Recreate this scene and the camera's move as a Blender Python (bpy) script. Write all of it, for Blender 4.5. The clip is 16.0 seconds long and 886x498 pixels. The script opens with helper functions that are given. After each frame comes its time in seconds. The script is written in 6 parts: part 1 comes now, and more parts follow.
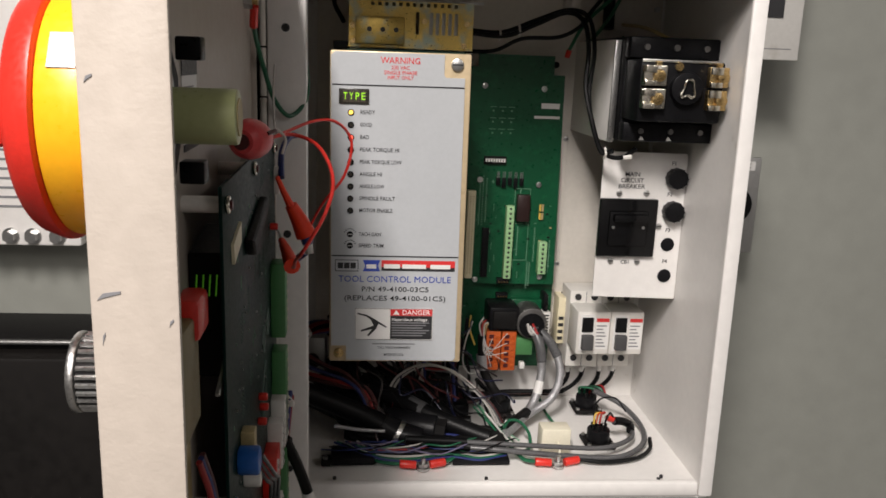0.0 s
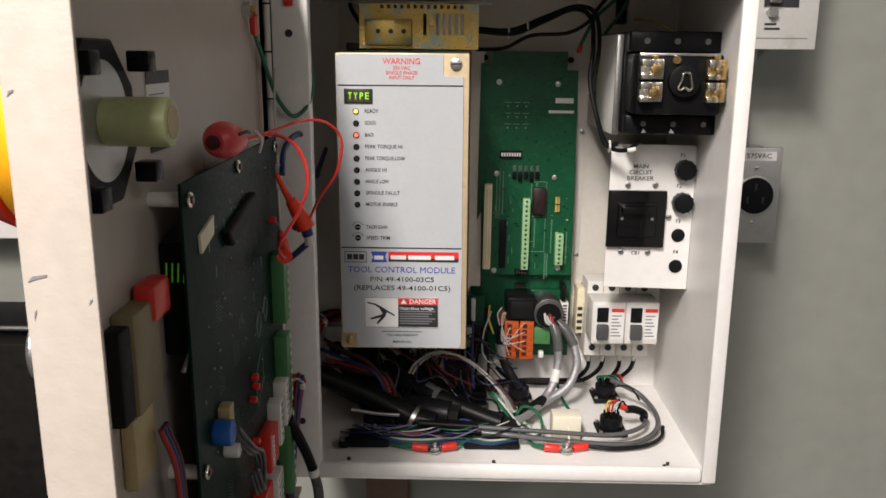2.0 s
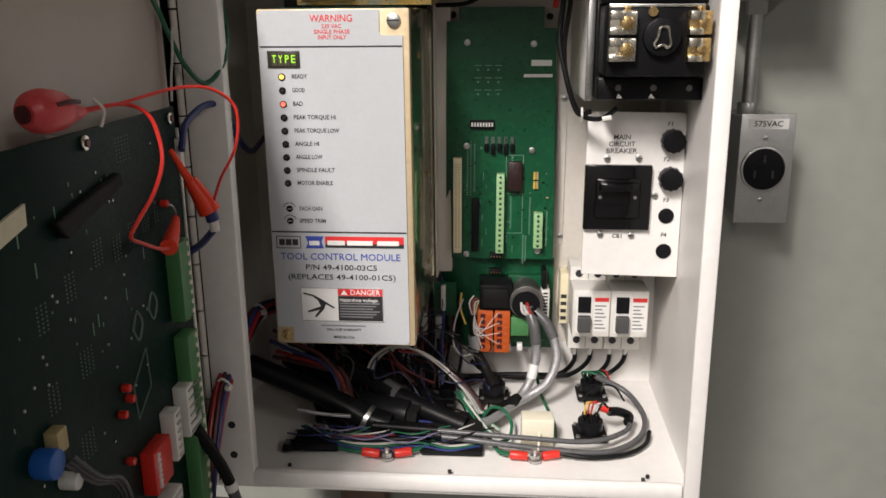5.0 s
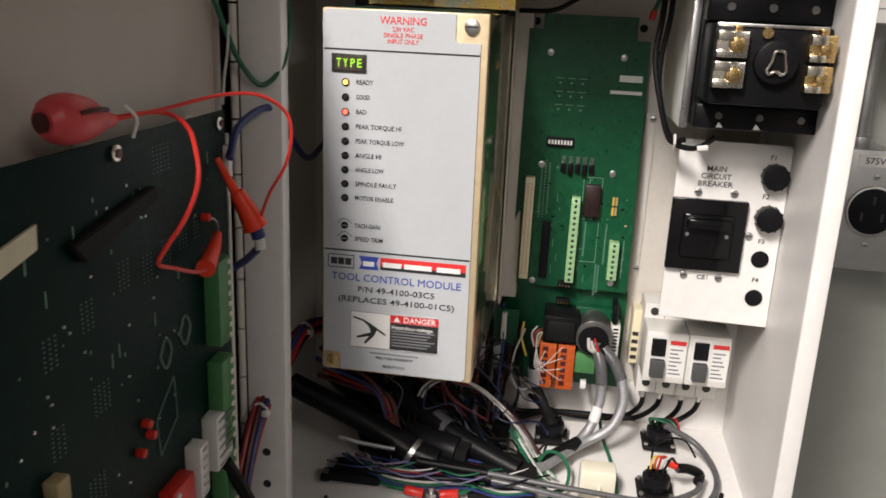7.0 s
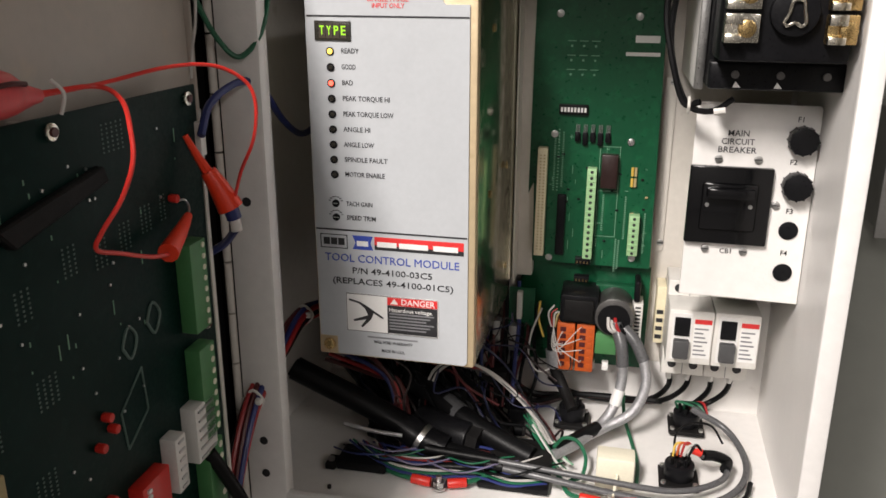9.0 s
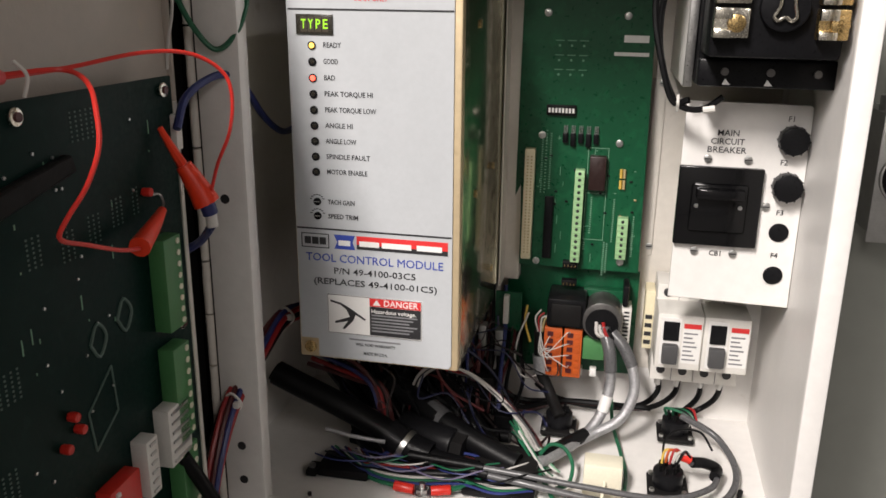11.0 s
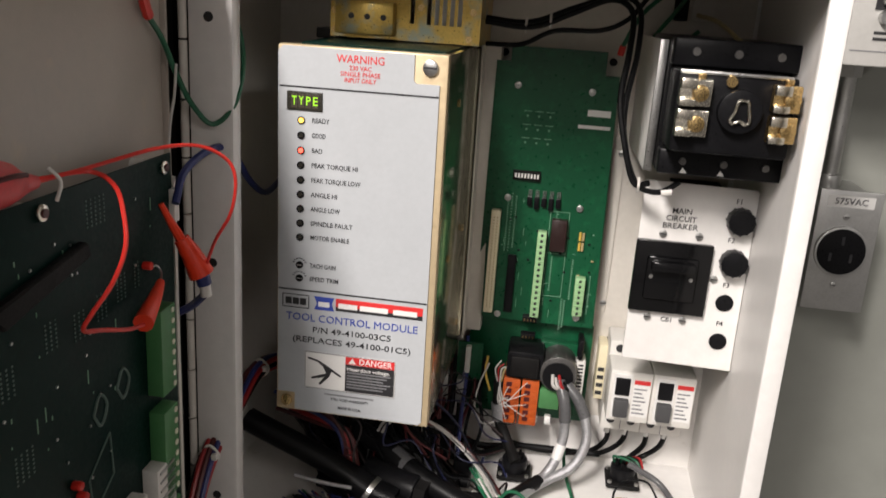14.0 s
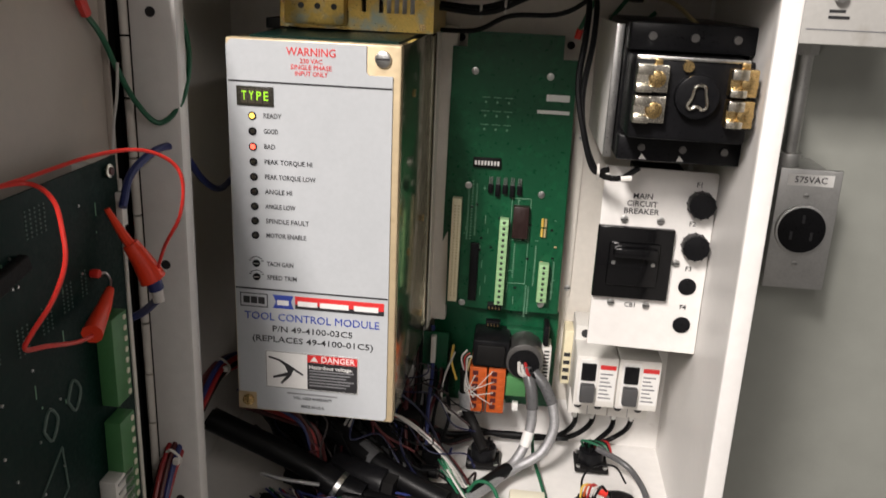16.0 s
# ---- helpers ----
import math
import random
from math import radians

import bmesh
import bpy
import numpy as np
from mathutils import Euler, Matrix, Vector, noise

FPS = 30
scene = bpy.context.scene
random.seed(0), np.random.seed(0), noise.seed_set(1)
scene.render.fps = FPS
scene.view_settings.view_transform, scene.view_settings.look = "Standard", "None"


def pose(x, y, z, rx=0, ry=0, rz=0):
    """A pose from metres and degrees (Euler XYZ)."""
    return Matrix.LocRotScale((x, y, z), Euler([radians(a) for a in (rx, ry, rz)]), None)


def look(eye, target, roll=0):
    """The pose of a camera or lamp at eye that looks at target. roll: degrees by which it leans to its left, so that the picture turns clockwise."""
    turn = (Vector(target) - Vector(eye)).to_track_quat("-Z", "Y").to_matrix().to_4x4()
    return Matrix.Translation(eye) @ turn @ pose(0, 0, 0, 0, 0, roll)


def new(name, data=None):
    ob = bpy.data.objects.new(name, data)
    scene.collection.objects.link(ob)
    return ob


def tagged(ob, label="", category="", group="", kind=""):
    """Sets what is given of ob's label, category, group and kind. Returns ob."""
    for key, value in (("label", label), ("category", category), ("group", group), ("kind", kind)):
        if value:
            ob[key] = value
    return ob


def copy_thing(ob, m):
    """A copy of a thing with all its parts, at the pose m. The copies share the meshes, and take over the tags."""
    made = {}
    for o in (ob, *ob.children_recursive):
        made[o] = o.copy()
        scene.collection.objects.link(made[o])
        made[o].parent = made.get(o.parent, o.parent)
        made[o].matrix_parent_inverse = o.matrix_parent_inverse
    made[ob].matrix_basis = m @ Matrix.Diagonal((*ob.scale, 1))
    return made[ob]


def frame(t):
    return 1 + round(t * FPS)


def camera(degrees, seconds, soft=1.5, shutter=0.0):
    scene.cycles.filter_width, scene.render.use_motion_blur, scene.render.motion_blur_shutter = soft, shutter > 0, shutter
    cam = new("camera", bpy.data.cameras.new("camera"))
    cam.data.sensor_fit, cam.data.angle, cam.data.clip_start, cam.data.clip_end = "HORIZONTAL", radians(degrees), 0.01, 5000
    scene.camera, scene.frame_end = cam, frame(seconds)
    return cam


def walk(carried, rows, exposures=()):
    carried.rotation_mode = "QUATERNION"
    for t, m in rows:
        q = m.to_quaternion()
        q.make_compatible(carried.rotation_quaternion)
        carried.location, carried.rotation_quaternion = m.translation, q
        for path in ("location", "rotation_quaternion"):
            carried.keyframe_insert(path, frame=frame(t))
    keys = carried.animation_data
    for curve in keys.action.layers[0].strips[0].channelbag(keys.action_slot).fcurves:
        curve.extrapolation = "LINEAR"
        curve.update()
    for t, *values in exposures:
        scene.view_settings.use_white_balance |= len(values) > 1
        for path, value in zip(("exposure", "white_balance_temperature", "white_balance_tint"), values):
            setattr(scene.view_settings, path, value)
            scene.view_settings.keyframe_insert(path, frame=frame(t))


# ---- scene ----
cam = camera(55.0, 16.0, soft=1.6, shutter=0.4)
PATH = [
    (0, (0.02, -0.034, 1.515), (0.167, 1.907, 1.053), 2.0),
    (0.5, (0.028, -0.04, 1.518), (0.124, 1.9, 1.042), 2.0),
    (1, (0.043, -0.044, 1.519), (0.126, 1.894, 1.031), 1.4),
    (1.5, (0.064, -0.055, 1.522), (0.091, 1.886, 1.039), 0.4),
    (2, (0.093, -0.069, 1.522), (0.047, 1.872, 1.043), 0.4),
    (2.5, (0.145, -0.073, 1.52), (0.025, 1.867, 1.052), -1.0),
    (3, (0.207, -0.063, 1.514), (0.027, 1.867, 1.02), -1.4),
    (5.5, (0.162, 0.05, 1.51), (0.011, 1.967, 0.961), 0.0),
    (6, (0.124, 0.056, 1.519), (0.02, 1.978, 0.975), -0.1),
    (6.5, (0.142, 0.076, 1.514), (-0.126, 1.98, 0.962), 0.5),
    (7, (0.173, 0.107, 1.519), (-0.139, 1.999, 0.954), 2.4),
    (7.5, (0.194, 0.127, 1.522), (-0.163, 2.011, 0.955), 1.2),
    (8, (0.203, 0.138, 1.52), (-0.199, 2.008, 0.935), 0.5),
    (8.5, (0.215, 0.146, 1.516), (-0.192, 2.01, 0.918), 0.2),
    (9, (0.211, 0.153, 1.51), (-0.231, 2.002, 0.888), 0.1),
    (11.5, (0.214, 0.166, 1.496), (-0.192, 2.033, 0.906), 0.9),
    (12, (0.208, 0.169, 1.504), (-0.165, 2.042, 0.909), 1.6),
    (12.5, (0.204, 0.175, 1.517), (-0.159, 2.046, 0.91), 2.5),
    (13, (0.199, 0.162, 1.533), (-0.143, 2.037, 0.925), 2.4),
    (13.5, (0.192, 0.145, 1.542), (-0.138, 2.025, 0.943), 3.0),
    (14, (0.19, 0.135, 1.55), (-0.093, 2.03, 0.976), 3.6),
    (14.5, (0.184, 0.131, 1.565), (-0.092, 2.046, 1.057), 4.5),
    (15, (0.184, 0.131, 1.572), (-0.079, 2.048, 1.067), 4.0),
    (15.5, (0.188, 0.141, 1.567), (-0.031, 2.049, 1.012), 3.2),
    (16, (0.195, 0.149, 1.559), (-0.013, 2.038, 0.937), 2.5),
]
walk(cam, [(t, look(eye, target, roll)) for t, eye, target, roll in PATH], [(0.0, -0.38), (1.0, -0.36), (1.7, -0.24), (2.5, 0.00), (5.5, -0.03), (9.0, 0.07), (12.5, 0.04), (16.0, 0.00)])

# ---- light ----
world = bpy.data.worlds.new("world")
scene.world = world
world.use_nodes = True
world.node_tree.nodes["Background"].inputs[0].default_value = (0.9, 0.95, 1.0, 1)
world.node_tree.nodes["Background"].inputs[1].default_value = 0.003


def overhead_lamp(x, y, z, length, width, watts, warm=(1.0, 0.93, 0.885)):
    """An unseen area lamp overhead, facing down; no fixture is built."""
    lamp = bpy.data.lights.new("unseen_lamp", "AREA")
    lamp.shape, lamp.size, lamp.size_y, lamp.energy, lamp.color = "RECTANGLE", length, width, watts, warm
    ob = new("unseen_lamp", lamp)
    ob.matrix_world = pose(x, y, z)
    return ob


overhead_lamp(-0.31, -0.70, 2.66, 0.22, 0.7, 92)
# added fill from further back, lifts the upper part of the box
overhead_lamp(-0.24, -1.85, 2.66, 0.22, 1.2, 38)
# added fill from the right, brightens the inner side of the door
overhead_lamp(1.7, -1.3, 2.66, 0.24, 1.2, 18)


# ---- materials ----
def material(name, colour, rough=0.5, metal=0.0, vary=0.06, scale=40.0, bump=0.0, bump_scale=300.0, spots=None, clear=0.0, spec=0.5):
    """Principled paint, plastic or metal with variation at two scales and fine relief. spots: a second colour, coming through in worn patches."""
    m = bpy.data.materials.new(name)
    m.use_nodes = True
    n, link = m.node_tree.nodes, m.node_tree.links.new
    b = n["Principled BSDF"]
    b.inputs["Roughness"].default_value, b.inputs["Metallic"].default_value = rough, metal
    b.inputs["Coat Weight"].default_value, b.inputs["Specular IOR Level"].default_value = clear, spec
    geo = n.new("ShaderNodeNewGeometry")
    big, small = n.new("ShaderNodeTexNoise"), n.new("ShaderNodeTexNoise")
    big.inputs["Scale"].default_value, small.inputs["Scale"].default_value = scale, scale * 9
    big.inputs["Detail"].default_value = small.inputs["Detail"].default_value = 4
    for tex in (big, small):
        link(geo.outputs["Position"], tex.inputs["Vector"])
    add = n.new("ShaderNodeMath")
    add.operation = "ADD"
    link(big.outputs["Fac"], add.inputs[0])
    link(small.outputs["Fac"], add.inputs[1])
    ramp = n.new("ShaderNodeMapRange")
    ramp.inputs["From Min"].default_value, ramp.inputs["From Max"].default_value = 0.7, 1.3
    ramp.inputs["To Min"].default_value, ramp.inputs["To Max"].default_value = 1 - vary, 1 + vary
    link(add.outputs[0], ramp.inputs["Value"])
    mul = n.new("ShaderNodeVectorMath")
    mul.operation = "SCALE"
    mul.inputs[0].default_value = colour
    link(ramp.outputs[0], mul.inputs["Scale"])
    last = mul.outputs[0]
    if spots:
        patch = n.new("ShaderNodeTexNoise")
        patch.inputs["Scale"].default_value, patch.inputs["Detail"].default_value = spots[1], 5
        link(geo.outputs["Position"], patch.inputs["Vector"])
        edge = n.new("ShaderNodeMapRange")
        edge.inputs["From Min"].default_value, edge.inputs["From Max"].default_value = spots[2], spots[2] + spots[3]
        link(patch.outputs["Fac"], edge.inputs["Value"])
        mix = n.new("ShaderNodeMix")
        mix.data_type = "RGBA"
        link(edge.outputs[0], mix.inputs[0])
        link(last, mix.inputs[6])
        mix.inputs[7].default_value = (*spots[0], 1)
        last = mix.outputs[2]
    link(last, b.inputs["Base Color"])
    wear = n.new("ShaderNodeMapRange")
    wear.inputs["From Min"].default_value, wear.inputs["From Max"].default_value = 0.3, 0.7
    wear.inputs["To Min"].default_value, wear.inputs["To Max"].default_value = max(rough - 0.08, 0.03), min(rough + 0.08, 1)
    link(small.outputs["Fac"], wear.inputs["Value"])
    link(wear.outputs[0], b.inputs["Roughness"])
    if bump:
        relief = n.new("ShaderNodeTexNoise")
        relief.inputs["Scale"].default_value, relief.inputs["Detail"].default_value = bump_scale, 3
        link(geo.outputs["Position"], relief.inputs["Vector"])
        bn = n.new("ShaderNodeBump")
        bn.inputs["Strength"].default_value, bn.inputs["Distance"].default_value = bump, 0.001
        link(relief.outputs["Fac"], bn.inputs["Height"])
        link(bn.outputs[0], b.inputs["Normal"])
    return m


def glow(name, colour, strength):
    m = bpy.data.materials.new(name)
    m.use_nodes = True
    b = m.node_tree.nodes["Principled BSDF"]
    b.inputs["Base Color"].default_value = (*[c * 0.5 for c in colour], 1)
    b.inputs["Emission Color"].default_value = (*colour, 1)
    b.inputs["Emission Strength"].default_value = strength
    return m


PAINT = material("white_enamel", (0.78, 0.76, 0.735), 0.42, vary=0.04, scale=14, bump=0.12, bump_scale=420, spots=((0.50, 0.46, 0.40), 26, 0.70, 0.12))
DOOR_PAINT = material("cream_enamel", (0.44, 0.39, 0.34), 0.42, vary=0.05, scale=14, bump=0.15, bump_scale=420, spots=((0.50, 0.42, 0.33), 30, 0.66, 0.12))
PLATE = material("plate_paint", (0.66, 0.62, 0.56), 0.45, vary=0.05, scale=18, bump=0.08, spots=((0.46, 0.41, 0.34), 40, 0.68, 0.12))
WALL = material("green_grey_paint", (0.278, 0.285, 0.257), 0.5, vary=0.05, scale=5, bump=0.15, bump_scale=200)
BOX_GREY = material("pale_grey_enamel", (0.52, 0.51, 0.485), 0.4, vary=0.05, scale=22, bump=0.1, spots=((0.40, 0.38, 0.34), 30, 0.66, 0.12))
DARK = material("dark_metal", (0.006, 0.005, 0.0045), 0.6, vary=0.3, scale=10, spec=0.2)
FLOOR = material("concrete", (0.10, 0.096, 0.091), 0.8, vary=0.12, scale=4, bump=0.3, bump_scale=60)
# grey of the unseen room, set by how much light it throws back
CEIL = material("bounce_grey", (0.205, 0.20, 0.195), 0.8, vary=0.04, scale=3, bump=0.1)
FACE = material("silver_overlay", (0.44, 0.458, 0.475), 0.38, vary=0.03, scale=30, bump=0.05, bump_scale=900)
CHROMATE = material("olive_chromate", (0.52, 0.49, 0.37), 0.17, metal=0.96, vary=0.06, scale=9, spots=((0.44, 0.41, 0.29), 14, 0.5, 0.3))
GOLD_EDGE = material("cream_chromate_edge", (0.58, 0.46, 0.29), 0.4, metal=0.3, vary=0.08, scale=20, spots=((0.40, 0.30, 0.17), 40, 0.62, 0.15))
GLOSS = material("glossy_black", (0.004, 0.004, 0.0045), 0.12, vary=0.2, scale=60, spec=0.35)
ZINC = material("yellow_zinc", (0.62, 0.44, 0.12), 0.34, metal=0.75, vary=0.14, scale=60, spots=((0.34, 0.40, 0.34), 55, 0.52, 0.16))
STEEL = material("steel", (0.55, 0.55, 0.54), 0.35, metal=1.0, vary=0.12, scale=90)
CAST = material("cast_plate", (0.50, 0.50, 0.49), 0.42, metal=0.85, vary=0.10, scale=60, bump=0.1, bump_scale=800)
DARK_STEEL = material("dull_steel", (0.16, 0.155, 0.15), 0.38, metal=0.8, vary=0.15, scale=90)
BRASS = material("brass", (0.62, 0.44, 0.20), 0.28, metal=1.0, vary=0.12, scale=120)
SILVER = material("plated_lug", (0.80, 0.76, 0.66), 0.22, metal=1.0, vary=0.08, scale=120)
BLACK = material("black_plastic", (0.007, 0.007, 0.008), 0.34, vary=0.25, scale=60, spec=0.14)
MATT = material("matt_black", (0.009, 0.0085, 0.0085), 0.55, vary=0.25, scale=60, bump=0.1, spec=0.13)
RUBBER = material("black_cable", (0.0045, 0.0045, 0.005), 0.42, vary=0.25, scale=70, spec=0.16)
GREY_CABLE = material("grey_cable", (0.085, 0.085, 0.088), 0.32, vary=0.1, scale=70)
FOIL = material("braided_shield", (0.38, 0.38, 0.39), 0.4, metal=0.6, vary=0.2, scale=400, bump=0.4, bump_scale=1800)
WHITE = material("white_plastic", (0.68, 0.66, 0.62), 0.4, vary=0.05, scale=60)
IVORY = material("ivory_plastic", (0.70, 0.63, 0.44), 0.42, vary=0.08, scale=80)
PALE_BLOCK = material("pale_nylon", (0.74, 0.70, 0.56), 0.4, vary=0.05, scale=60)
OLIVE = material("olive_phenolic", (0.20, 0.16, 0.075), 0.5, vary=0.12, scale=60)
TAN = material("tan_phenolic", (0.42, 0.33, 0.16), 0.5, vary=0.12, scale=60)
PCB = material("solder_mask", (0.004, 0.070, 0.028), 0.34, vary=0.10, scale=30, bump=0.04, bump_scale=900, spec=0.4, spots=((0.006, 0.088, 0.035), 120, 0.55, 0.08))
PCB_DARK = material("dark_solder_mask", (0.0025, 0.016, 0.0130), 0.42, spec=0.09, vary=0.15, scale=40, bump=0.04, bump_scale=1200, spots=((0.004, 0.020, 0.016), 120, 0.56, 0.08))
GREEN_BLOCK = material("green_terminal", (0.065, 0.205, 0.072), 0.42, vary=0.1, scale=90)
PALE_GREEN = material("pale_green_terminal", (0.32, 0.52, 0.27), 0.42, vary=0.08, scale=90)
ORANGE = material("orange_plastic", (0.46, 0.085, 0.014), 0.4, vary=0.08, scale=90)
RED = material("red_plastic", (0.62, 0.028, 0.018), 0.36, vary=0.10, scale=60)
PINK_RED = material("faded_red_vinyl", (0.66, 0.07, 0.075), 0.40, vary=0.10, scale=60)
CLIP_RED = material("clip_red", (0.90, 0.055, 0.016), 0.36, vary=0.06, scale=60)
YELLOW = material("yellow_plastic", (0.86, 0.42, 0.012), 0.34, vary=0.05, scale=40)
BLUE = material("blue_plastic", (0.015, 0.11, 0.42), 0.4, vary=0.1, scale=60)
BLUE_WIRE = material("blue_wire", (0.022, 0.032, 0.14), 0.42, vary=0.15, scale=60)
GREEN_WIRE = material("green_wire", (0.012, 0.11, 0.052), 0.42, vary=0.15, scale=60)
RED_WIRE = material("red_wire", (0.30, 0.015, 0.016), 0.4, vary=0.12, scale=60)
LAVENDER = material("lavender_wire", (0.15, 0.13, 0.21), 0.42, vary=0.1, scale=60)
LEAD_RED = material("test_lead_red", (0.72, 0.035, 0.025), 0.36, vary=0.08, scale=60)
MAROON = material("maroon_wire", (0.075, 0.012, 0.013), 0.42, vary=0.12, scale=60)
NAVY_WIRE = material("navy_wire", (0.008, 0.010, 0.040), 0.42, vary=0.15, scale=60)
DARK_WIRE = material("brown_black_wire", (0.018, 0.012, 0.012), 0.42, vary=0.15, scale=60)
WHITE_WIRE = material("white_wire", (0.50, 0.48, 0.455), 0.42, vary=0.08, scale=60)
YELLOW_WIRE = material("yellow_wire", (0.62, 0.42, 0.08), 0.42, vary=0.12, scale=60)
FIBRE = material("translucent_nylon", (0.42, 0.45, 0.22), 0.35, vary=0.06, scale=40)
INK = material("black_ink", (0.02, 0.02, 0.022), 0.5, vary=0.1)
RED_INK = material("red_ink", (0.62, 0.03, 0.03), 0.5, vary=0.06)
BLUE_INK = material("blue_ink", (0.03, 0.06, 0.34), 0.5, vary=0.06)
GREY_INK = material("grey_ink", (0.20, 0.20, 0.21), 0.5, vary=0.06)
PAPER = material("label_white", (0.74, 0.73, 0.71), 0.45, vary=0.03, scale=50)
LEGEND = material("silk_screen", (0.16, 0.30, 0.20), 0.5, vary=0.1)
LENS = material("smoked_lens", (0.03, 0.028, 0.022), 0.25, vary=0.2, scale=200)
SEGMENT = material("unlit_segment", (0.05, 0.04, 0.028), 0.4, vary=0.1)
FAINT = material("faint_silk_screen", (0.075, 0.12, 0.10), 0.5, vary=0.15)
RELAY_RED = material("dark_red_relay", (0.020, 0.008, 0.007), 0.4, vary=0.15)
LED_DIM = glow("dim_segment", (0.25, 0.9, 0.05), 0.10)
LED_GREEN = glow("green_segment", (0.42, 0.95, 0.03), 0.55)
LED_YELLOW = glow("yellow_led", (1.0, 0.62, 0.10), 2.2)
LED_RED = glow("red_led", (1.0, 0.10, 0.06), 3.0)

# ---- building helpers ----
ORIGIN = {}
# Each space is laid out on axes of its own: the shell and the module stand square to the room, the
# fittings, the open door and the devices on the wall each lean or shift a little from it.
SQUARE = Matrix.Identity(4)


def axes(pivot, to, rows):
    """The matrix of a space's axes: pivot goes to a place in the room, rows turn and size what lies round it."""
    return Matrix.Translation(Vector(to)) @ Matrix(rows).to_4x4() @ Matrix.Translation(-Vector(pivot))


FITTINGS = axes((0.1, 0.8275, 1.35), (0.0964, 0.8276, 1.3505), ((0.9833, -0.0314, 0.0080), (0.0202, 1.0308, -0.0091), (-0.0055, -0.0167, 0.9861)))
DOOR_SIDE = axes((-0.075, 0.69, 1.35), (-0.0746, 0.6909, 1.3511), ((1.0, -0.0360, 0.0), (0.0, 1.0600, 0.0), (0.0, -0.0183, 0.9978)))
WALL_SIDE = axes((0.45, 0.94, 1.4), (0.4364, 0.9484, 1.3959), ((0.9617, -0.0370, 0.0), (0.0, 1.0, 0.0), (0.0, 0.0, 0.9814)))
LEFT_SIDE = axes((-0.4, 0.95, 1.25), (-0.4066, 0.9564, 1.2487), ((1.0, 0.0, 0.0), (0.0, 1.0, 0.0), (0.0, 0.0, 1.0)))
LAID = [SQUARE]


def thing(name, at, label, category, group="", kind=""):
    at = LAID[0] @ Vector(at)
    ob = new(name)
    ob.empty_display_size = 0.02
    ob.location = at
    ORIGIN[ob.name] = Vector(at)
    return tagged(ob, label, category, group, kind)


def finish(bm, name, mat, origin, smooth):
    me = bpy.data.meshes.new(name)
    bmesh.ops.transform(bm, matrix=Matrix.Translation(-origin) @ LAID[0], verts=bm.verts)
    bm.to_mesh(me)
    bm.free()
    me.materials.append(mat)
    if smooth:
        for p in me.polygons:
            p.use_smooth = True
        me.set_sharp_from_angle(angle=radians(40))
    return me


def part(name, bm, mat, parent, label="", smooth=True):
    """Links a bmesh, built in world places, as one mesh under a thing or a part."""
    origin = ORIGIN[parent.name]
    ob = new(name, finish(bm, name, mat, origin, smooth))
    ob.parent = parent
    ORIGIN[ob.name] = origin
    return tagged(ob, label)


def whole(name, bm, mat, label, category, group="", kind="", smooth=True):
    """A thing of one mesh."""
    pts = [LAID[0] @ v.co for v in bm.verts]
    at = Vector([(min(p[k] for p in pts) + max(p[k] for p in pts)) / 2 for k in range(2)] + [min(p[2] for p in pts)])
    ob = new(name, finish(bm, name, mat, at, smooth))
    ob.location = at
    ORIGIN[ob.name] = at
    return tagged(ob, label, category, group, kind)


def box(x0, x1, y0, y1, z0, z1, bevel=0.0, bm=None, segments=2):
    bm = bm or bmesh.new()
    made = bmesh.ops.create_cube(bm, size=1)["verts"]
    bmesh.ops.scale(bm, verts=made, vec=(x1 - x0, y1 - y0, z1 - z0))
    bmesh.ops.translate(bm, verts=made, vec=((x0 + x1) / 2, (y0 + y1) / 2, (z0 + z1) / 2))
    if bevel:
        edges = list({e for v in made for e in v.link_edges})
        bmesh.ops.bevel(bm, geom=edges, offset=bevel, segments=segments, affect="EDGES", profile=0.5)
    return bm


def rod(p, q, r, bm=None, sides=20, r2=None, bevel=0.0):
    bm = bm or bmesh.new()
    p, q = Vector(p), Vector(q)
    turn = (q - p).to_track_quat("Z", "Y").to_matrix().to_4x4()
    made = bmesh.ops.create_cone(bm, cap_ends=True, segments=sides, radius1=r, radius2=r if r2 is None else r2, depth=(q - p).length,
                                 matrix=Matrix.Translation((p + q) / 2) @ turn)["verts"]
    if bevel:
        edges = [e for e in {e for v in made for e in v.link_edges} if any(len(f.verts) > 4 for f in e.link_faces)]
        bmesh.ops.bevel(bm, geom=edges, offset=bevel, segments=2, affect="EDGES", profile=0.5)
    return bm


def prism(outline, axis, a, b, bm=None, bevel=0.0):
    """A plate with an outline in the two other axes, from a to b along the axis."""
    bm = bm or bmesh.new()
    put = {"x": lambda u, v, w: (w, u, v), "y": lambda u, v, w: (u, w, v), "z": lambda u, v, w: (u, v, w)}[axis]
    low, high = [bm.verts.new(put(u, v, a)) for u, v in outline], [bm.verts.new(put(u, v, b)) for u, v in outline]
    faces = [bm.faces.new(low), bm.faces.new(high[::-1])]
    n = len(outline)
    faces += [bm.faces.new((low[k], high[k], high[(k + 1) % n], low[(k + 1) % n])) for k in range(n)]
    bmesh.ops.recalc_face_normals(bm, faces=faces)
    if bevel:
        edges = list({e for f in faces for e in f.edges})
        bmesh.ops.bevel(bm, geom=edges, offset=bevel, segments=1, affect="EDGES")
    return bm


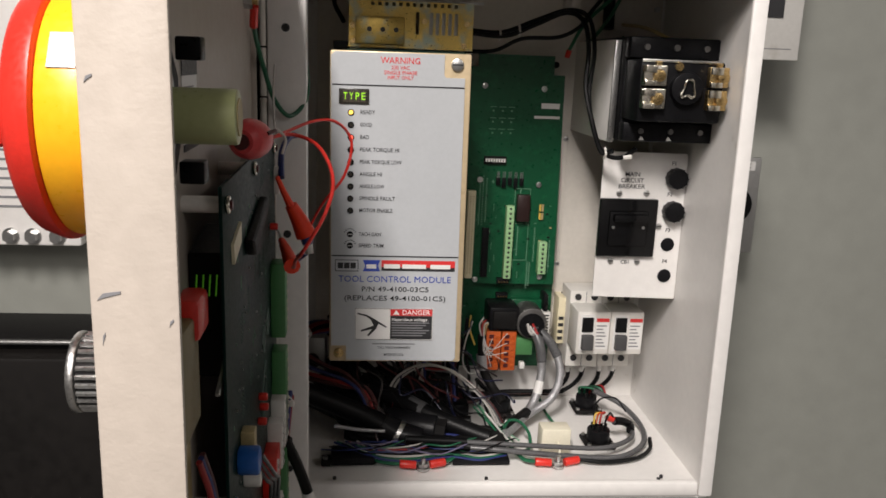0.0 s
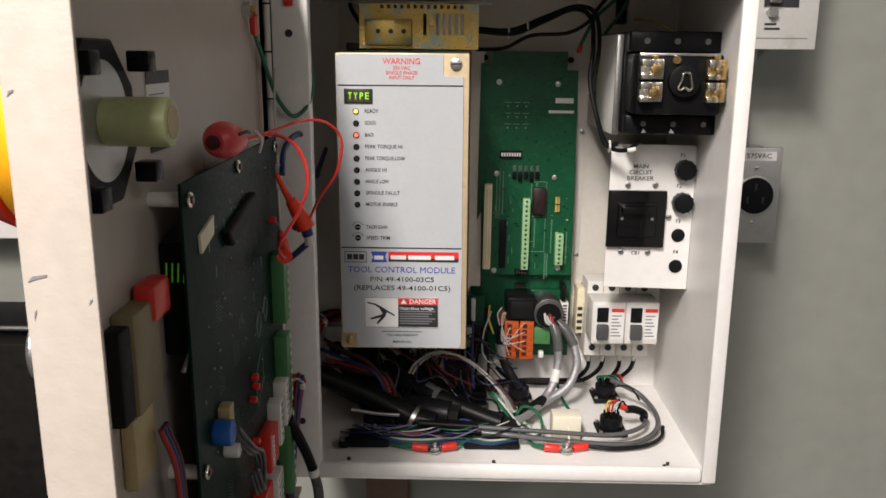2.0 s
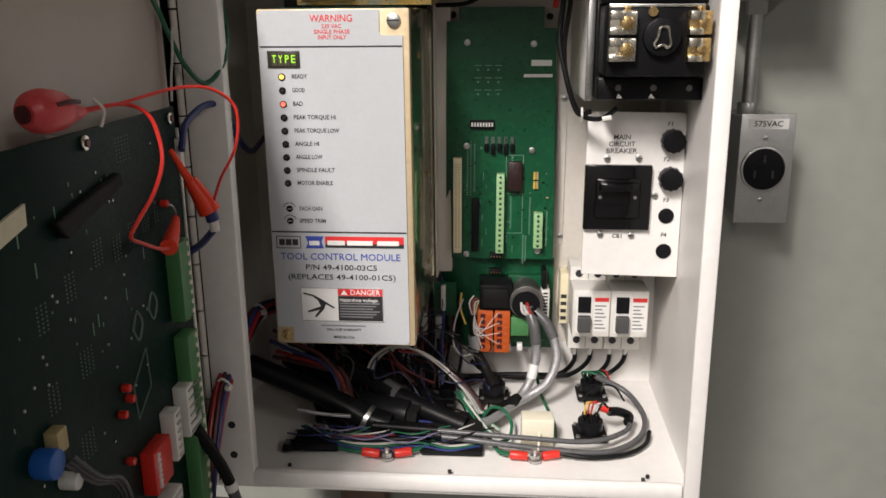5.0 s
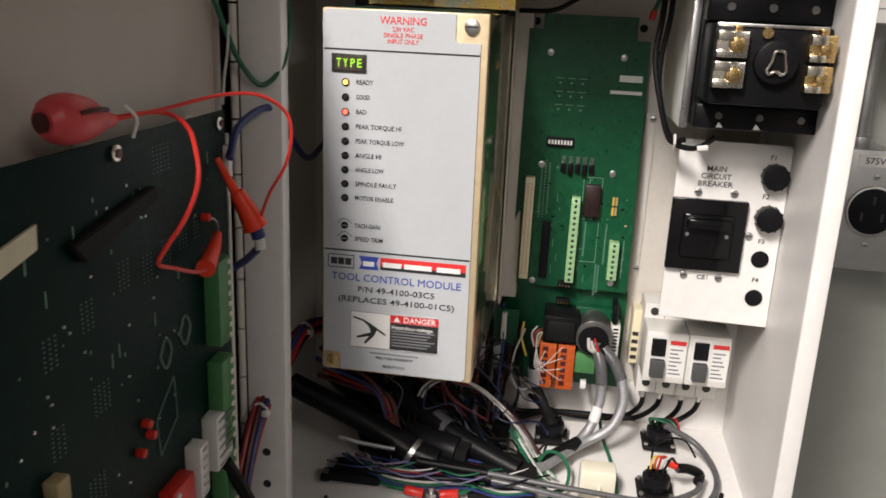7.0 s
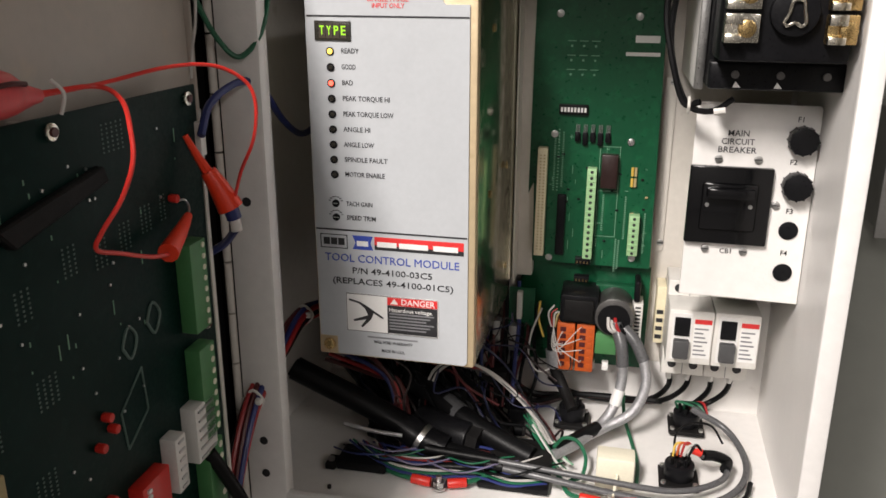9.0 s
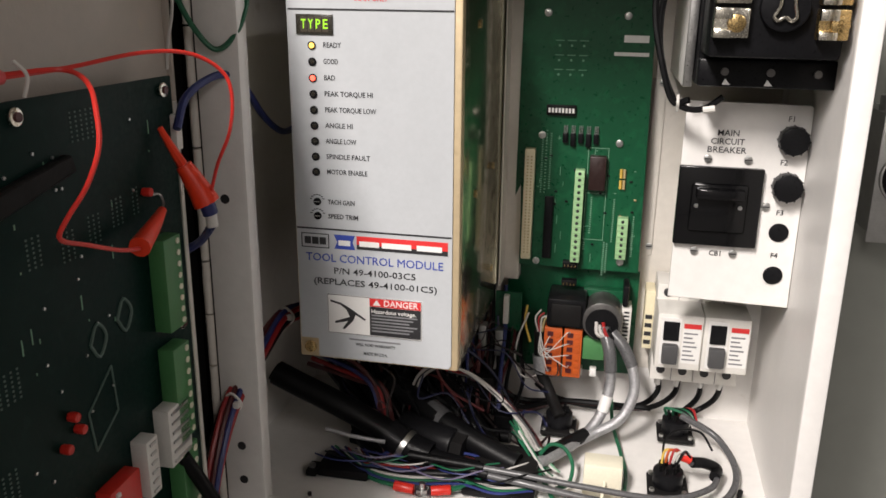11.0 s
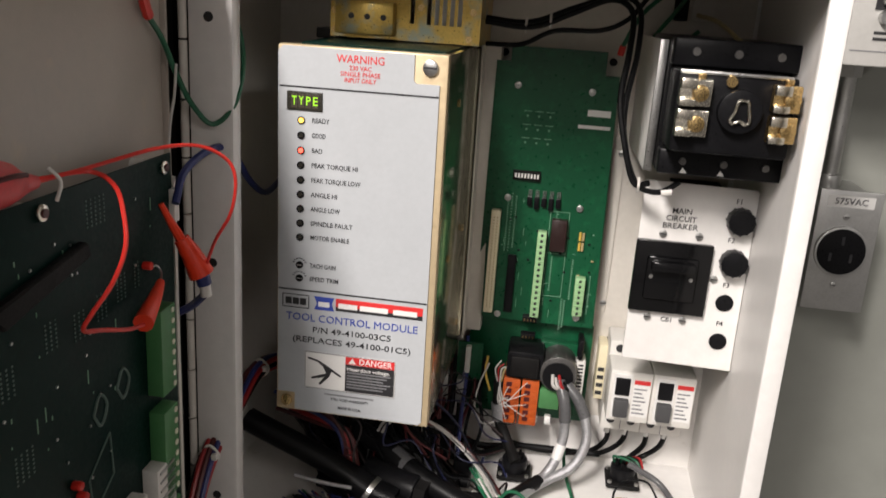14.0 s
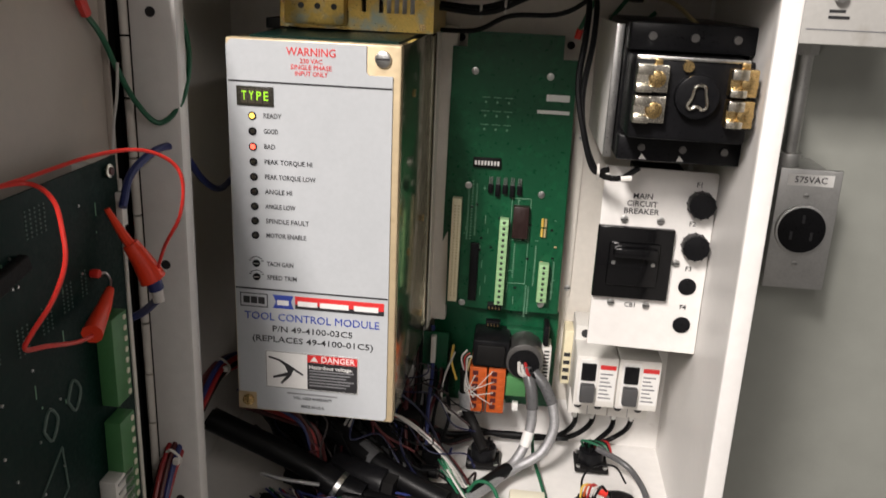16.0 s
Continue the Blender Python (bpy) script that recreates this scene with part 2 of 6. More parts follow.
def spline(points, steps=6):
    pts = [Vector(p) for p in points]
    pts = [pts[0] * 2 - pts[1]] + pts + [pts[-1] * 2 - pts[-2]]
    out = []
    for a, b, c, d in zip(pts, pts[1:], pts[2:], pts[3:]):
        for k in range(steps):
            t = k / steps
            out.append(0.5 * (2 * b + (c - a) * t + (2 * a - 5 * b + 4 * c - d) * t * t + (3 * b - a - 3 * c + d) * t ** 3))
    return out + [pts[-2]]


def sweep(points, r, bm=None, sides=8, steps=6, r_end=None, profile=None):
    """A round tube along a smooth line through the points."""
    bm = bm or bmesh.new()
    line = spline(points, steps)
    rings, side = [], Vector((0.31, 0.22, 0.93))
    for k, p in enumerate(line):
        ahead = (line[min(k + 1, len(line) - 1)] - line[max(k - 1, 0)]).normalized()
        side = (side - ahead * side.dot(ahead)).normalized()
        up = ahead.cross(side)
        f = k / (len(line) - 1)
        rr = r if r_end is None else r + (r_end - r) * f
        if profile:
            j = min(int(f * (len(profile) - 1)), len(profile) - 2)
            rr = profile[j] + (profile[j + 1] - profile[j]) * (f * (len(profile) - 1) - j)
        rings.append([bm.verts.new(p + rr * (math.cos(a) * side + math.sin(a) * up)) for a in [2 * math.pi * s / sides for s in range(sides)]])
    for a, b in zip(rings, rings[1:]):
        for s in range(sides):
            bm.faces.new((a[s], a[(s + 1) % sides], b[(s + 1) % sides], b[s]))
    bm.faces.new(rings[0][::-1])
    bm.faces.new(rings[-1])
    return bm


def wire(points, r, mat, label, name="wire", category="wire", group="loose wires", sides=8):
    return whole(name, sweep(points, r, sides=sides), mat, label, category, group)


def lettering(text, x, y, z, size, mat, parent, name="lettering", align="CENTER", width=None, depth=0.0002, bold=0.005):
    """Printed words on a face that looks towards -y, centred on z."""
    data = bpy.data.curves.new(name, "FONT")
    data.body, data.size, data.align_x, data.align_y, data.extrude = text, size, align, "CENTER", depth
    data.resolution_u, data.offset = 2, size * bold
    temp = new("temp", data)
    bpy.context.view_layer.update()
    me = bpy.data.meshes.new_from_object(temp.evaluated_get(bpy.context.evaluated_depsgraph_get()))
    bpy.data.objects.remove(temp)
    if width:
        xs = [v.co.x for v in me.vertices]
        me.transform(Matrix.Diagonal((width / (max(xs) - min(xs)), 1, 1, 1)))
    me.transform(Matrix.Translation(-ORIGIN[parent.name]) @ LAID[0] @ pose(x, y, z, 90, 0, 0))
    me.materials.clear()
    me.materials.append(mat)
    ob = new(name, me)
    ob.parent = parent
    ORIGIN[ob.name] = ORIGIN[parent.name]
    return ob


def screw_head(x, y, z, r, parent, mat=None, name="screw", depth=0.0015):
    """A slotted pan head on a face that looks towards -y."""
    bm = rod((x, y, z), (x, y - depth, z), r, sides=14, bevel=r * 0.25)
    head = part(name, bm, mat or STEEL, parent)
    part("slot", box(x - r * 0.8, x + r * 0.8, y - depth - 0.0002, y - depth + 0.0002, z - r * 0.12, z + r * 0.12), INK, head)
    return head

# ---- room ----
# all but wall_north is unseen, added to close the room and bounce light
whole("floor", box(-2.6, 2.6, -2.8, 1.1, -0.1, 0.0), FLOOR, "grey concrete workshop floor", "floor", kind="structure")
whole("ceiling", box(-2.6, 2.6, -2.8, 1.1, 2.75, 2.85), CEIL, "unseen ceiling, grey set for bounced light", "ceiling", kind="structure")
whole("wall_north", box(-2.6, 2.6, 1.03, 1.1, 0, 2.75), WALL, "smooth wall painted dull green grey", "wall", kind="structure")
whole("wall_south", box(-2.6, 2.6, -2.8, -2.72, 0, 2.75), CEIL, "unseen wall, grey set for bounced light", "wall", kind="structure")
whole("wall_west", box(-2.6, -2.52, -2.72, 1.03, 0, 2.75), CEIL, "unseen wall, grey set for bounced light", "wall", kind="structure")
whole("wall_east", box(2.52, 2.6, -2.72, 1.03, 0, 2.75), CEIL, "unseen wall, grey set for bounced light", "wall", kind="structure")

# ---- enclosure ----
XL, XR, YF, YB, Z0, Z1 = -0.105, 0.3385, 0.692, 0.952, 1.1005, 1.5935
T = 0.003
encl = thing("electrical_enclosure", (0.126, 0.85, Z0), "white enamelled steel wall enclosure standing open, wired inside", "enclosure")
part("back_panel", box(XL - T, XR + T, YB, YB + T, Z0 - 0.012, Z1 + T), PAINT, encl)
for x in (XL - T, XR):
    part("side_panel", prism([(YF - 0.001, Z0 + 0.0015), (YB, Z0 - 0.0095), (YB, Z1 + T), (YF - 0.001, Z1 + T)], "x", x, x + T), PAINT, encl, smooth=False)
part("top_panel", box(XL, XR, YF, YB, Z1, Z1 + T), PAINT, encl)
# the floor falls slightly towards the back
part("bottom_panel", prism([(YF, Z0 + 0.002), (YB, Z0 - 0.0065), (YB, Z0 - 0.0095), (YF, Z0 - 0.001)], "x", XL, XR), PAINT, encl, smooth=False)
for x in (XL + 0.04, XR - 0.08):
    part("wall_bracket", box(x, x + 0.04, YB + T, 1.03, Z0 + 0.02, Z1 - 0.02, 0.002), DARK_STEEL, encl, "dark steel wall bracket")
# front edge rolled round to a narrow return
part("rim", box(0.3285, XR + T + 0.0008, 0.6875, 0.6925, Z0 + 0.002, Z1 + 0.0068, 0.0022), PAINT, encl)
part("rim", box(-0.046, 0.3285, 0.6877, 0.697, Z0 + 0.002, Z0 + 0.0170, 0.0035), PAINT, encl)
part("rim", box(-0.088, 0.3285, 0.6877, 0.703, Z1 - 0.0095, Z1 + 0.0068, 0.003), PAINT, encl)
part("rim", box(-0.0755, -0.043, 0.6880, 0.703, Z0 + 0.002, Z1 - 0.009, 0.003), PAINT, encl)
# black strip: seal plus the deep shade under the roof, as colour
part("seal_shade", box(-0.088, 0.3285, 0.7035, 0.7165, Z1 - 0.0175, Z1 - 0.002), MATT, encl, "black strip for seal and deep shade")
# black strip stands in for the dark gap between door and box
part("seal_shade", box(XL - T, -0.074, 0.699, 0.7015, Z0 - T, Z1 + T), MATT, encl, "black strip for seal and deep shade")
for z in (1.133, 1.162, 1.3540, 1.526, 1.554):
    part("bolt_hole", rod((-0.0600, 0.6876, z), (-0.0600, 0.6892, z), 0.0034, sides=14), INK, encl)
# matt black puts the shade of the hinge gap into the colour
part("shaded_hinge_leaf", box(-0.094, -0.0765, 0.6955, 0.6975, Z0 + 0.002, Z1), MATT, encl)
for k in range(12):
    z = 1.106 + k * 0.0405
    part("hinge_knuckle", rod((-0.0788, 0.6885, z), (-0.0788, 0.6885, z + 0.0390), 0.0030, sides=14), PLATE, encl)

LAID[0] = FITTINGS
plate = thing("mounting_plate", (0.15, 0.946, 1.115), "painted steel mounting plate inside the enclosure", "mounting plate")
part("sheet", box(-0.05, 0.3445, 0.9425, 0.9455, 1.140, 1.585, 0.001), PLATE, plate)
for x, z in ((0.336, 1.148), (-0.04, 1.15), (0.337, 1.57), (-0.04, 1.57)):
    part("stud", rod((x, 0.952, z), (x, 0.938, z), 0.003, sides=10), STEEL, plate)
for x, z in ((0.253, 1.2285), (0.2545, 1.205)):
    part("screw_hole", rod((x, 0.9430, z), (x, 0.9420, z), 0.0022, sides=10), INK, plate)

# ---- door ----
LAID[0] = DOOR_SIDE
DX, DI, DY0, DY1, DZ0, DZ1 = -0.0885, -0.0605, 0.262, 0.672, 1.098, 1.600
door = thing("enclosure_door", (-0.085, 0.46, DZ0), "cream enamelled steel enclosure door standing wide open", "door")
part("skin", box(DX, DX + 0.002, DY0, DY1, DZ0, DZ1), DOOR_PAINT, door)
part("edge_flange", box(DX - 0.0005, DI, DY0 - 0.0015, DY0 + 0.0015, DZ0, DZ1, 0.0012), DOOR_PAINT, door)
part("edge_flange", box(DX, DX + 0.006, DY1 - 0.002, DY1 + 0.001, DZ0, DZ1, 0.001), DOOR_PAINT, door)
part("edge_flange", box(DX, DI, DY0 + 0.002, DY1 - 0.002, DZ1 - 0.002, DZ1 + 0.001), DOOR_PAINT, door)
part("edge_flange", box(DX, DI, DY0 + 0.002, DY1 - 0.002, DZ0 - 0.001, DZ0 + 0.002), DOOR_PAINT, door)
# black here too, for the shade in the hinge gap
part("hinge_arm", box(-0.0925, -0.0890, DY1 - 0.01, 0.694, 1.105, 1.595), MATT, door, "hinge leaf coloured black for the shaded gap")

# things on the wall round the enclosure
LAID[0] = LEFT_SIDE
panel = thing("white_panel_box", (-0.55, 1.0, 1.272), "white painted equipment box with printed notice and bolts", "equipment box")
part("box_body", box(-0.85, -0.325, 0.965, 1.03, 1.272, 1.95, 0.004), PAINT, panel)
for x in (-0.432, -0.405, -0.380, -0.352):
    nut = part("bolt", rod((x, 0.965, 1.284), (x, 0.955, 1.284), 0.007, sides=6), STEEL, panel)
    part("washer", rod((x, 0.965, 1.284), (x, 0.9635, 1.284), 0.0098, sides=18), STEEL, nut)
for k in range(9):
    part("print_bar", box(-0.47, -0.36 - 0.012 * (k % 3), 0.9642, 0.965, 1.318 + 0.011 * k, 1.3205 + 0.011 * k), GREY_INK, panel)
cab = thing("dark_cabinet", (-0.60, 0.95, 0.3), "black machine cabinet with a bright edge rail", "cabinet")
part("cabinet_body", box(-0.95, -0.285, 0.90, 1.03, 0.3, 1.156, 0.004), DARK, cab)
part("top_trim", box(-0.95, -0.285, 0.93, 1.03, 1.156, 1.170, 0.003), MATT, cab)
part("edge_rail", rod((-0.95, 0.925, 1.1665), (-0.285, 0.925, 1.1665), 0.0030), STEEL, cab, "bright steel edge rail")
LAID[0] = SQUARE
whole("support_post", box(-0.036, 0.022, 0.985, 1.03, 0.0, 1.09, 0.003), material("brown_post", (0.16, 0.10, 0.07), 0.6, vary=0.15), "brown painted steel post below the enclosure", "post")

LAID[0] = WALL_SIDE
out = thing("wall_outlet", (0.458, 0.98, 1.285), "metal outlet box with round black socket on the wall", "outlet", "wall devices")
cover = part("cover_plate", box(0.4300, 0.4885, 0.943, 0.9465, 1.2845, 1.4035, 0.0016), CAST, out)
part("back_box", box(0.434, 0.4845, 0.9465, 1.03, 1.289, 1.399, 0.003), CAST, out)
ring = part("socket_ring", rod((0.457, 0.943, 1.345), (0.457, 0.9385, 1.345), 0.0245, sides=40, bevel=0.0012), CAST, out)
part("socket", rod((0.457, 0.9395, 1.345), (0.457, 0.9375, 1.345), 0.0225, sides=36, bevel=0.0008), BLACK, ring, "round black socket insert")
for a in (90, 210, 330):
    x, z = 0.457 + 0.011 * math.cos(radians(a)), 1.345 + 0.011 * math.sin(radians(a))
    part("contact_slot", box(x - 0.0012, x + 0.0012, 0.9372, 0.9377, z - 0.004, z + 0.004), INK, out)
part("name_strip", box(0.4375, 0.4805, 0.9424, 0.943, 1.3875, 1.3985), PAPER, out, "white paper voltage label")
lettering("575VAC", 0.459, 0.9422, 1.393, 0.0085, INK, out, width=0.030)
for z in (1.378, 1.3105):
    screw_head(0.457, 0.943, z, 0.0028, out)
pipe = thing("conduit", (0.447, 0.985, 1.40), "thin steel conduit running up the wall", "conduit", "wall devices")
part("tube", rod((0.447, 0.98, 1.395), (0.447, 0.98, 1.53), 0.0075), STEEL, pipe)
part("coupling", rod((0.447, 0.98, 1.397), (0.447, 0.98, 1.412), 0.0115, bevel=0.001), CAST, pipe)
part("lock_nut", rod((0.447, 0.98, 1.505), (0.447, 0.98, 1.519), 0.0115, sides=6), CAST, pipe)
cbox = thing("control_box", (0.45, 0.96, 1.522), "pale grey steel switch box with a chrome latch", "switch box", "wall devices")
part("box_body", box(0.4085, 0.492, 0.905, 1.03, 1.522, 1.68, 0.002), BOX_GREY, cbox)
lid = part("lid", box(0.4065, 0.494, 0.900, 0.905, 1.5195, 1.683, 0.0015), BOX_GREY, cbox)
part("latch_window", box(0.431, 0.470, 0.8985, 0.9003, 1.566, 1.612), INK, cbox)
latch = part("latch", box(0.435, 0.448, 0.890, 0.899, 1.570, 1.606, 0.002), STEEL, cbox, "chrome latch")
part("pivot", rod((0.440, 0.900, 1.560), (0.440, 0.892, 1.560), 0.0055), STEEL, cbox)
for k, z in enumerate((1.546, 1.541)):
    part("print_bar", box(0.4335, 0.447 + 0.004 * k, 0.8995, 0.9001, z, z + 0.0025), INK, cbox)
part("print_bar", box(0.4165, 0.484, 0.8995, 0.9001, 1.5315, 1.5325), GREY_INK, cbox)
part("hinge_pin", rod((0.4100, 0.8995, 1.545), (0.4100, 0.8995, 1.66), 0.002), STEEL, cbox)

# ---- tool control module ----
LAID[0] = SQUARE
MX0, MX1, MY, MZ0, MZ1 = -0.0265, 0.0975, 0.7275, 1.2225, 1.5095
mod = thing("control_module", (0.035, 0.83, MZ0), "tool control module with silver label face and cream metal case", "control module")
part("case", box(MX0 + 0.0006, MX1 - 0.0004, MY + 0.010, 0.890, MZ0 + 0.0006, MZ1 - 0.0006, 0.001), CHROMATE, mod, "olive chromate sheet metal case")
part("front_pan", box(MX0, MX1, MY + 0.0012, MY + 0.0115, MZ0, MZ1, 0.0018), GOLD_EDGE, mod, "cream metal front pan")
face = part("face_label", prism([(-0.0245, 1.239), (-0.0105, 1.239), (-0.0105, 1.2245), (0.0905, 1.2245), (0.0925, 1.227), (0.0920, 1.4885), (0.0755, 1.4885),
                                 (0.0735, 1.4905), (0.0735, 1.5085), (-0.022, 1.5085), (-0.0255, 1.505)], "y", MY - 0.0002, MY + 0.0012), FACE, mod, "silver printed overlay", smooth=False)
F = MY - 0.0004
part("rule", box(-0.0243, 0.0918, F - 0.0001, F + 0.0003, 1.4795, 1.4807), INK, face)
part("rule", box(-0.0243, 0.0918, F - 0.0001, F + 0.0003, 1.3253, 1.3265), INK, face)
lettering("WARNING", 0.035, F, 1.5018, 0.0078, RED_INK, face, width=0.0345)
for k, (line, w) in enumerate((("230 VAC", 0.016), ("SINGLE PHASE", 0.029), ("INPUT ONLY", 0.023))):
    lettering(line, 0.035, F, 1.4958 - 0.0043 * k, 0.0046, RED_INK, face, width=w)
disp = part("display", box(-0.0185, 0.0080, F - 0.0012, F + 0.0004, 1.4635, 1.4770, 0.0004), LENS, mod, "smoked display window with four lit green characters")
for k, letter in enumerate("TYPE"):
    part("digit_window", box(-0.0150 + 0.0052 * k, -0.0106 + 0.0052 * k, F - 0.0014, F - 0.0011, 1.4652, 1.4752), SEGMENT, disp)
    lettering(letter, -0.0128 + 0.0052 * k, F - 0.0015, 1.4702, 0.0088, LED_GREEN, disp, name="digit", width=0.0034, depth=0.0001, bold=0.012)
names = ("READY", "GOOD", "BAD", "PEAK TORQUE HI", "PEAK TORQUE LOW", "ANGLE HI", "ANGLE LOW", "SPINDLE FAULT", "MOTOR ENABLE")
for k, word in enumerate(names):
    z = 1.4562 - 0.01101 * k
    bezel = part("indicator", rod((-0.0078, F + 0.0004, z), (-0.0078, F - 0.0006, z), 0.0029, sides=18), BLACK, mod)
    if k in (0, 2):
        part("lens", rod((-0.0078, F - 0.0004, z), (-0.0078, F - 0.0016, z), 0.0021, sides=14, r2=0.0012), LED_YELLOW if k == 0 else LED_RED, bezel, "lit yellow lamp" if k == 0 else "lit red lamp")
    else:
        part("lens", rod((-0.0078, F - 0.0004, z), (-0.0078, F - 0.0010, z), 0.0019, sides=14, r2=0.0012), LENS, bezel)
    lettering(word, 0.0002, F, z + 0.0003, 0.0050, INK, face, align="LEFT", width=0.00245 * len(word) + 0.0005)
for z, word in ((1.3462, "TACH GAIN"), (1.3356, "SPEED TRIM")):
    dial = part("trimmer", rod((-0.0078, F + 0.0004, z), (-0.0078, F - 0.0006, z), 0.0028, sides=18), BLACK, mod)
    part("trim_slot", box(-0.0098, -0.0058, F - 0.0008, F - 0.0005, z - 0.0003, z + 0.0003), STEEL, dial)
    for a in range(25, 160, 22):
        c, d = math.cos(radians(a)), math.sin(radians(a))
        part("dial_mark", box(-0.0078 + 0.0052 * c - 0.0008, -0.0078 + 0.0052 * c + 0.0008, F - 0.0001, F + 0.0002, z + 0.0052 * d - 0.0003, z + 0.0052 * d + 0.0003), INK, dial)
    lettering(word, 0.0002, F, z, 0.0050, INK, face, align="LEFT", width=0.00225 * len(word))
# maker's marks as plain shapes
for x0, x1, z0, z1 in ((-0.0212, 0.0002, 1.3222, 1.3216), (-0.0212, 0.0002, 1.3112, 1.3118)):
    part("mark_frame", box(x0, x1, F - 0.0001, F + 0.0002, min(z0, z1), max(z0, z1)), INK, face)
for x in (-0.0212, -0.0004):
    part("mark_frame", box(x, x + 0.0006, F - 0.0001, F + 0.0002, 1.3112, 1.3222), INK, face)
for k in range(3):
    part("mark_block", box(-0.0187 + 0.0058 * k, -0.0138 + 0.0058 * k, F - 0.0001, F + 0.0002, 1.3140, 1.3194), INK, face)
part("mark_swoosh", prism([(0.0042, 1.3222), (0.0202, 1.3222), (0.0182, 1.3170), (0.0202, 1.3115), (0.0042, 1.3115), (0.0066, 1.3165)], "y", F - 0.0001, F + 0.0002), BLUE_INK, face)
part("mark_block", box(0.0075, 0.0165, F - 0.0002, F + 0.0002, 1.3142, 1.3182), PAPER, face)
part("mark_band", box(0.0214, 0.0893, F - 0.0001, F + 0.0002, 1.3158, 1.3222), RED_INK, face)
part("mark_band", box(0.0214, 0.0893, F - 0.0001, F + 0.0002, 1.3122, 1.3158), INK, face)
for x0, x1 in ((0.0235, 0.0385), (0.0405, 0.0625), (0.0665, 0.0850)):
    part("mark_block", box(x0, x1, F - 0.0003, F + 0.0002, 1.3146, 1.3186), PAPER, face)
lettering("TOOL CONTROL MODULE", 0.0340, F, 1.3038, 0.0086, BLUE_INK, face, width=0.104, bold=0.0)
lettering("P/N 49-4100-03C5", 0.0345, F, 1.2942, 0.0068, INK, face, width=0.062)
lettering("(REPLACES 49-4100-01C5)", 0.0345, F, 1.2855, 0.0068, INK, face, width=0.094)
warn = part("hazard_sticker", box(-0.0025, 0.0705, F - 0.0002, F + 0.0002, 1.2450, 1.2760), PAPER, mod, "white hazard sticker with red and black fields")
for x0, x1, z0, z1 in ((-0.0022, 0.0702, 1.2755, 1.2758), (-0.0022, 0.0702, 1.2452, 1.2455), (-0.0022, -0.0019, 1.2452, 1.2758), (0.0699, 0.0702, 1.2452, 1.2758)):
    part("border", box(x0, x1, F - 0.0004, F, z0, z1), INK, warn)
part("red_field", box(0.0305, 0.0696, F - 0.0004, F, 1.2690, 1.2752), RED_INK, warn)
part("black_field", box(0.0305, 0.0696, F - 0.0004, F, 1.2460, 1.2688), INK, warn)
part("triangle", prism([(0.0330, 1.2700), (0.0390, 1.2700), (0.0360, 1.2744)], "y", F - 0.0006, F), PAPER, warn)
lettering("DANGER", 0.0545, F - 0.0006, 1.2720, 0.0066, PAPER, warn, width=0.026)
lettering("Hazardous voltage.", 0.0490, F - 0.0006, 1.2652, 0.0042, PAPER, warn, width=0.034)
for k in range(6):
    part("print_bar", box(0.0320, 0.0670 - 0.003 * (k * 7 % 3), F - 0.0006, F, 1.2616 - 0.0025 * k, 1.2627 - 0.0025 * k), GREY_INK, warn)
part("bolt_sign", prism([(0.0000, 1.2715), (0.0085, 1.2695), (0.0150, 1.2660), (0.0275, 1.2580), (0.0265, 1.2570), (0.0195, 1.2610), (0.0175, 1.2560), (0.0105, 1.2485),
                         (0.0090, 1.2495), (0.0135, 1.2555), (0.0035, 1.2530), (0.0030, 1.2545), (0.0150, 1.2590), (0.0125, 1.2645), (0.0080, 1.2680), (0.0000, 1.2700)], "y", F - 0.0004, F), INK, warn, smooth=False)
part("print_bar", box(0.014, 0.054, F - 0.0001, F + 0.0002, 1.2404, 1.2416), GREY_INK, face)
lettering("WILL VOID WARRANTY", 0.0345, F, 1.2372, 0.0034, INK, face, width=0.031)
lettering("MADE IN U.S.A.", 0.0345, F, 1.2302, 0.0036, INK, face, width=0.0185)
screw_head(0.0850, MY + 0.0012, 1.5000, 0.0058, mod, depth=0.003)
part("corner_screw", rod((-0.0175, MY + 0.0012, 1.2315), (-0.0175, MY - 0.001, 1.2315), 0.0048, sides=16, bevel=0.001), BRASS, mod)
for y, z in ((0.785, 1.345), (0.86, 1.352), (0.79, 1.47), (0.865, 1.26)):
    part("side_screw", rod((MX1, y, z), (MX1 + 0.0012, y, z), 0.0030, sides=12), BRASS, mod)
part("top_board", box(-0.0130, 0.0930, MY + 0.0140, 0.905, MZ1 - 0.0008, MZ1 + 0.0012), PCB_DARK, mod, "dark green board on top of the module")
part("rear_case", box(MX0 + 0.003, MX1 + 0.001, 0.892, 0.940, 1.235, MZ1 - 0.003, 0.0015), CHROMATE, mod)
rail = thing("side_channel", (0.108, 0.925, 1.25), "white painted channel between module and board", "channel")
part("web", box(0.0998, 0.1150, 0.920, 0.944, 1.232, 1.512, 0.001), PLATE, rail)
part("lip", box(0.0998, 0.1012, 0.896, 0.920, 1.232, 1.512), PLATE, rail)

# ---- main circuit board ----
LAID[0] = FITTINGS
board = thing("circuit_board", (0.17, 0.918, 1.25), "green circuit board upright on the mounting plate", "circuit board")
part("board", prism([(0.116, 1.247), (0.2335, 1.247), (0.2295, 1.492), (0.2165, 1.492), (0.2165, 1.513), (0.130, 1.513), (0.130, 1.499), (0.117, 1.499)],
                    "y", 0.9165, 0.9185), PCB, board, smooth=False)
BY = 0.9165
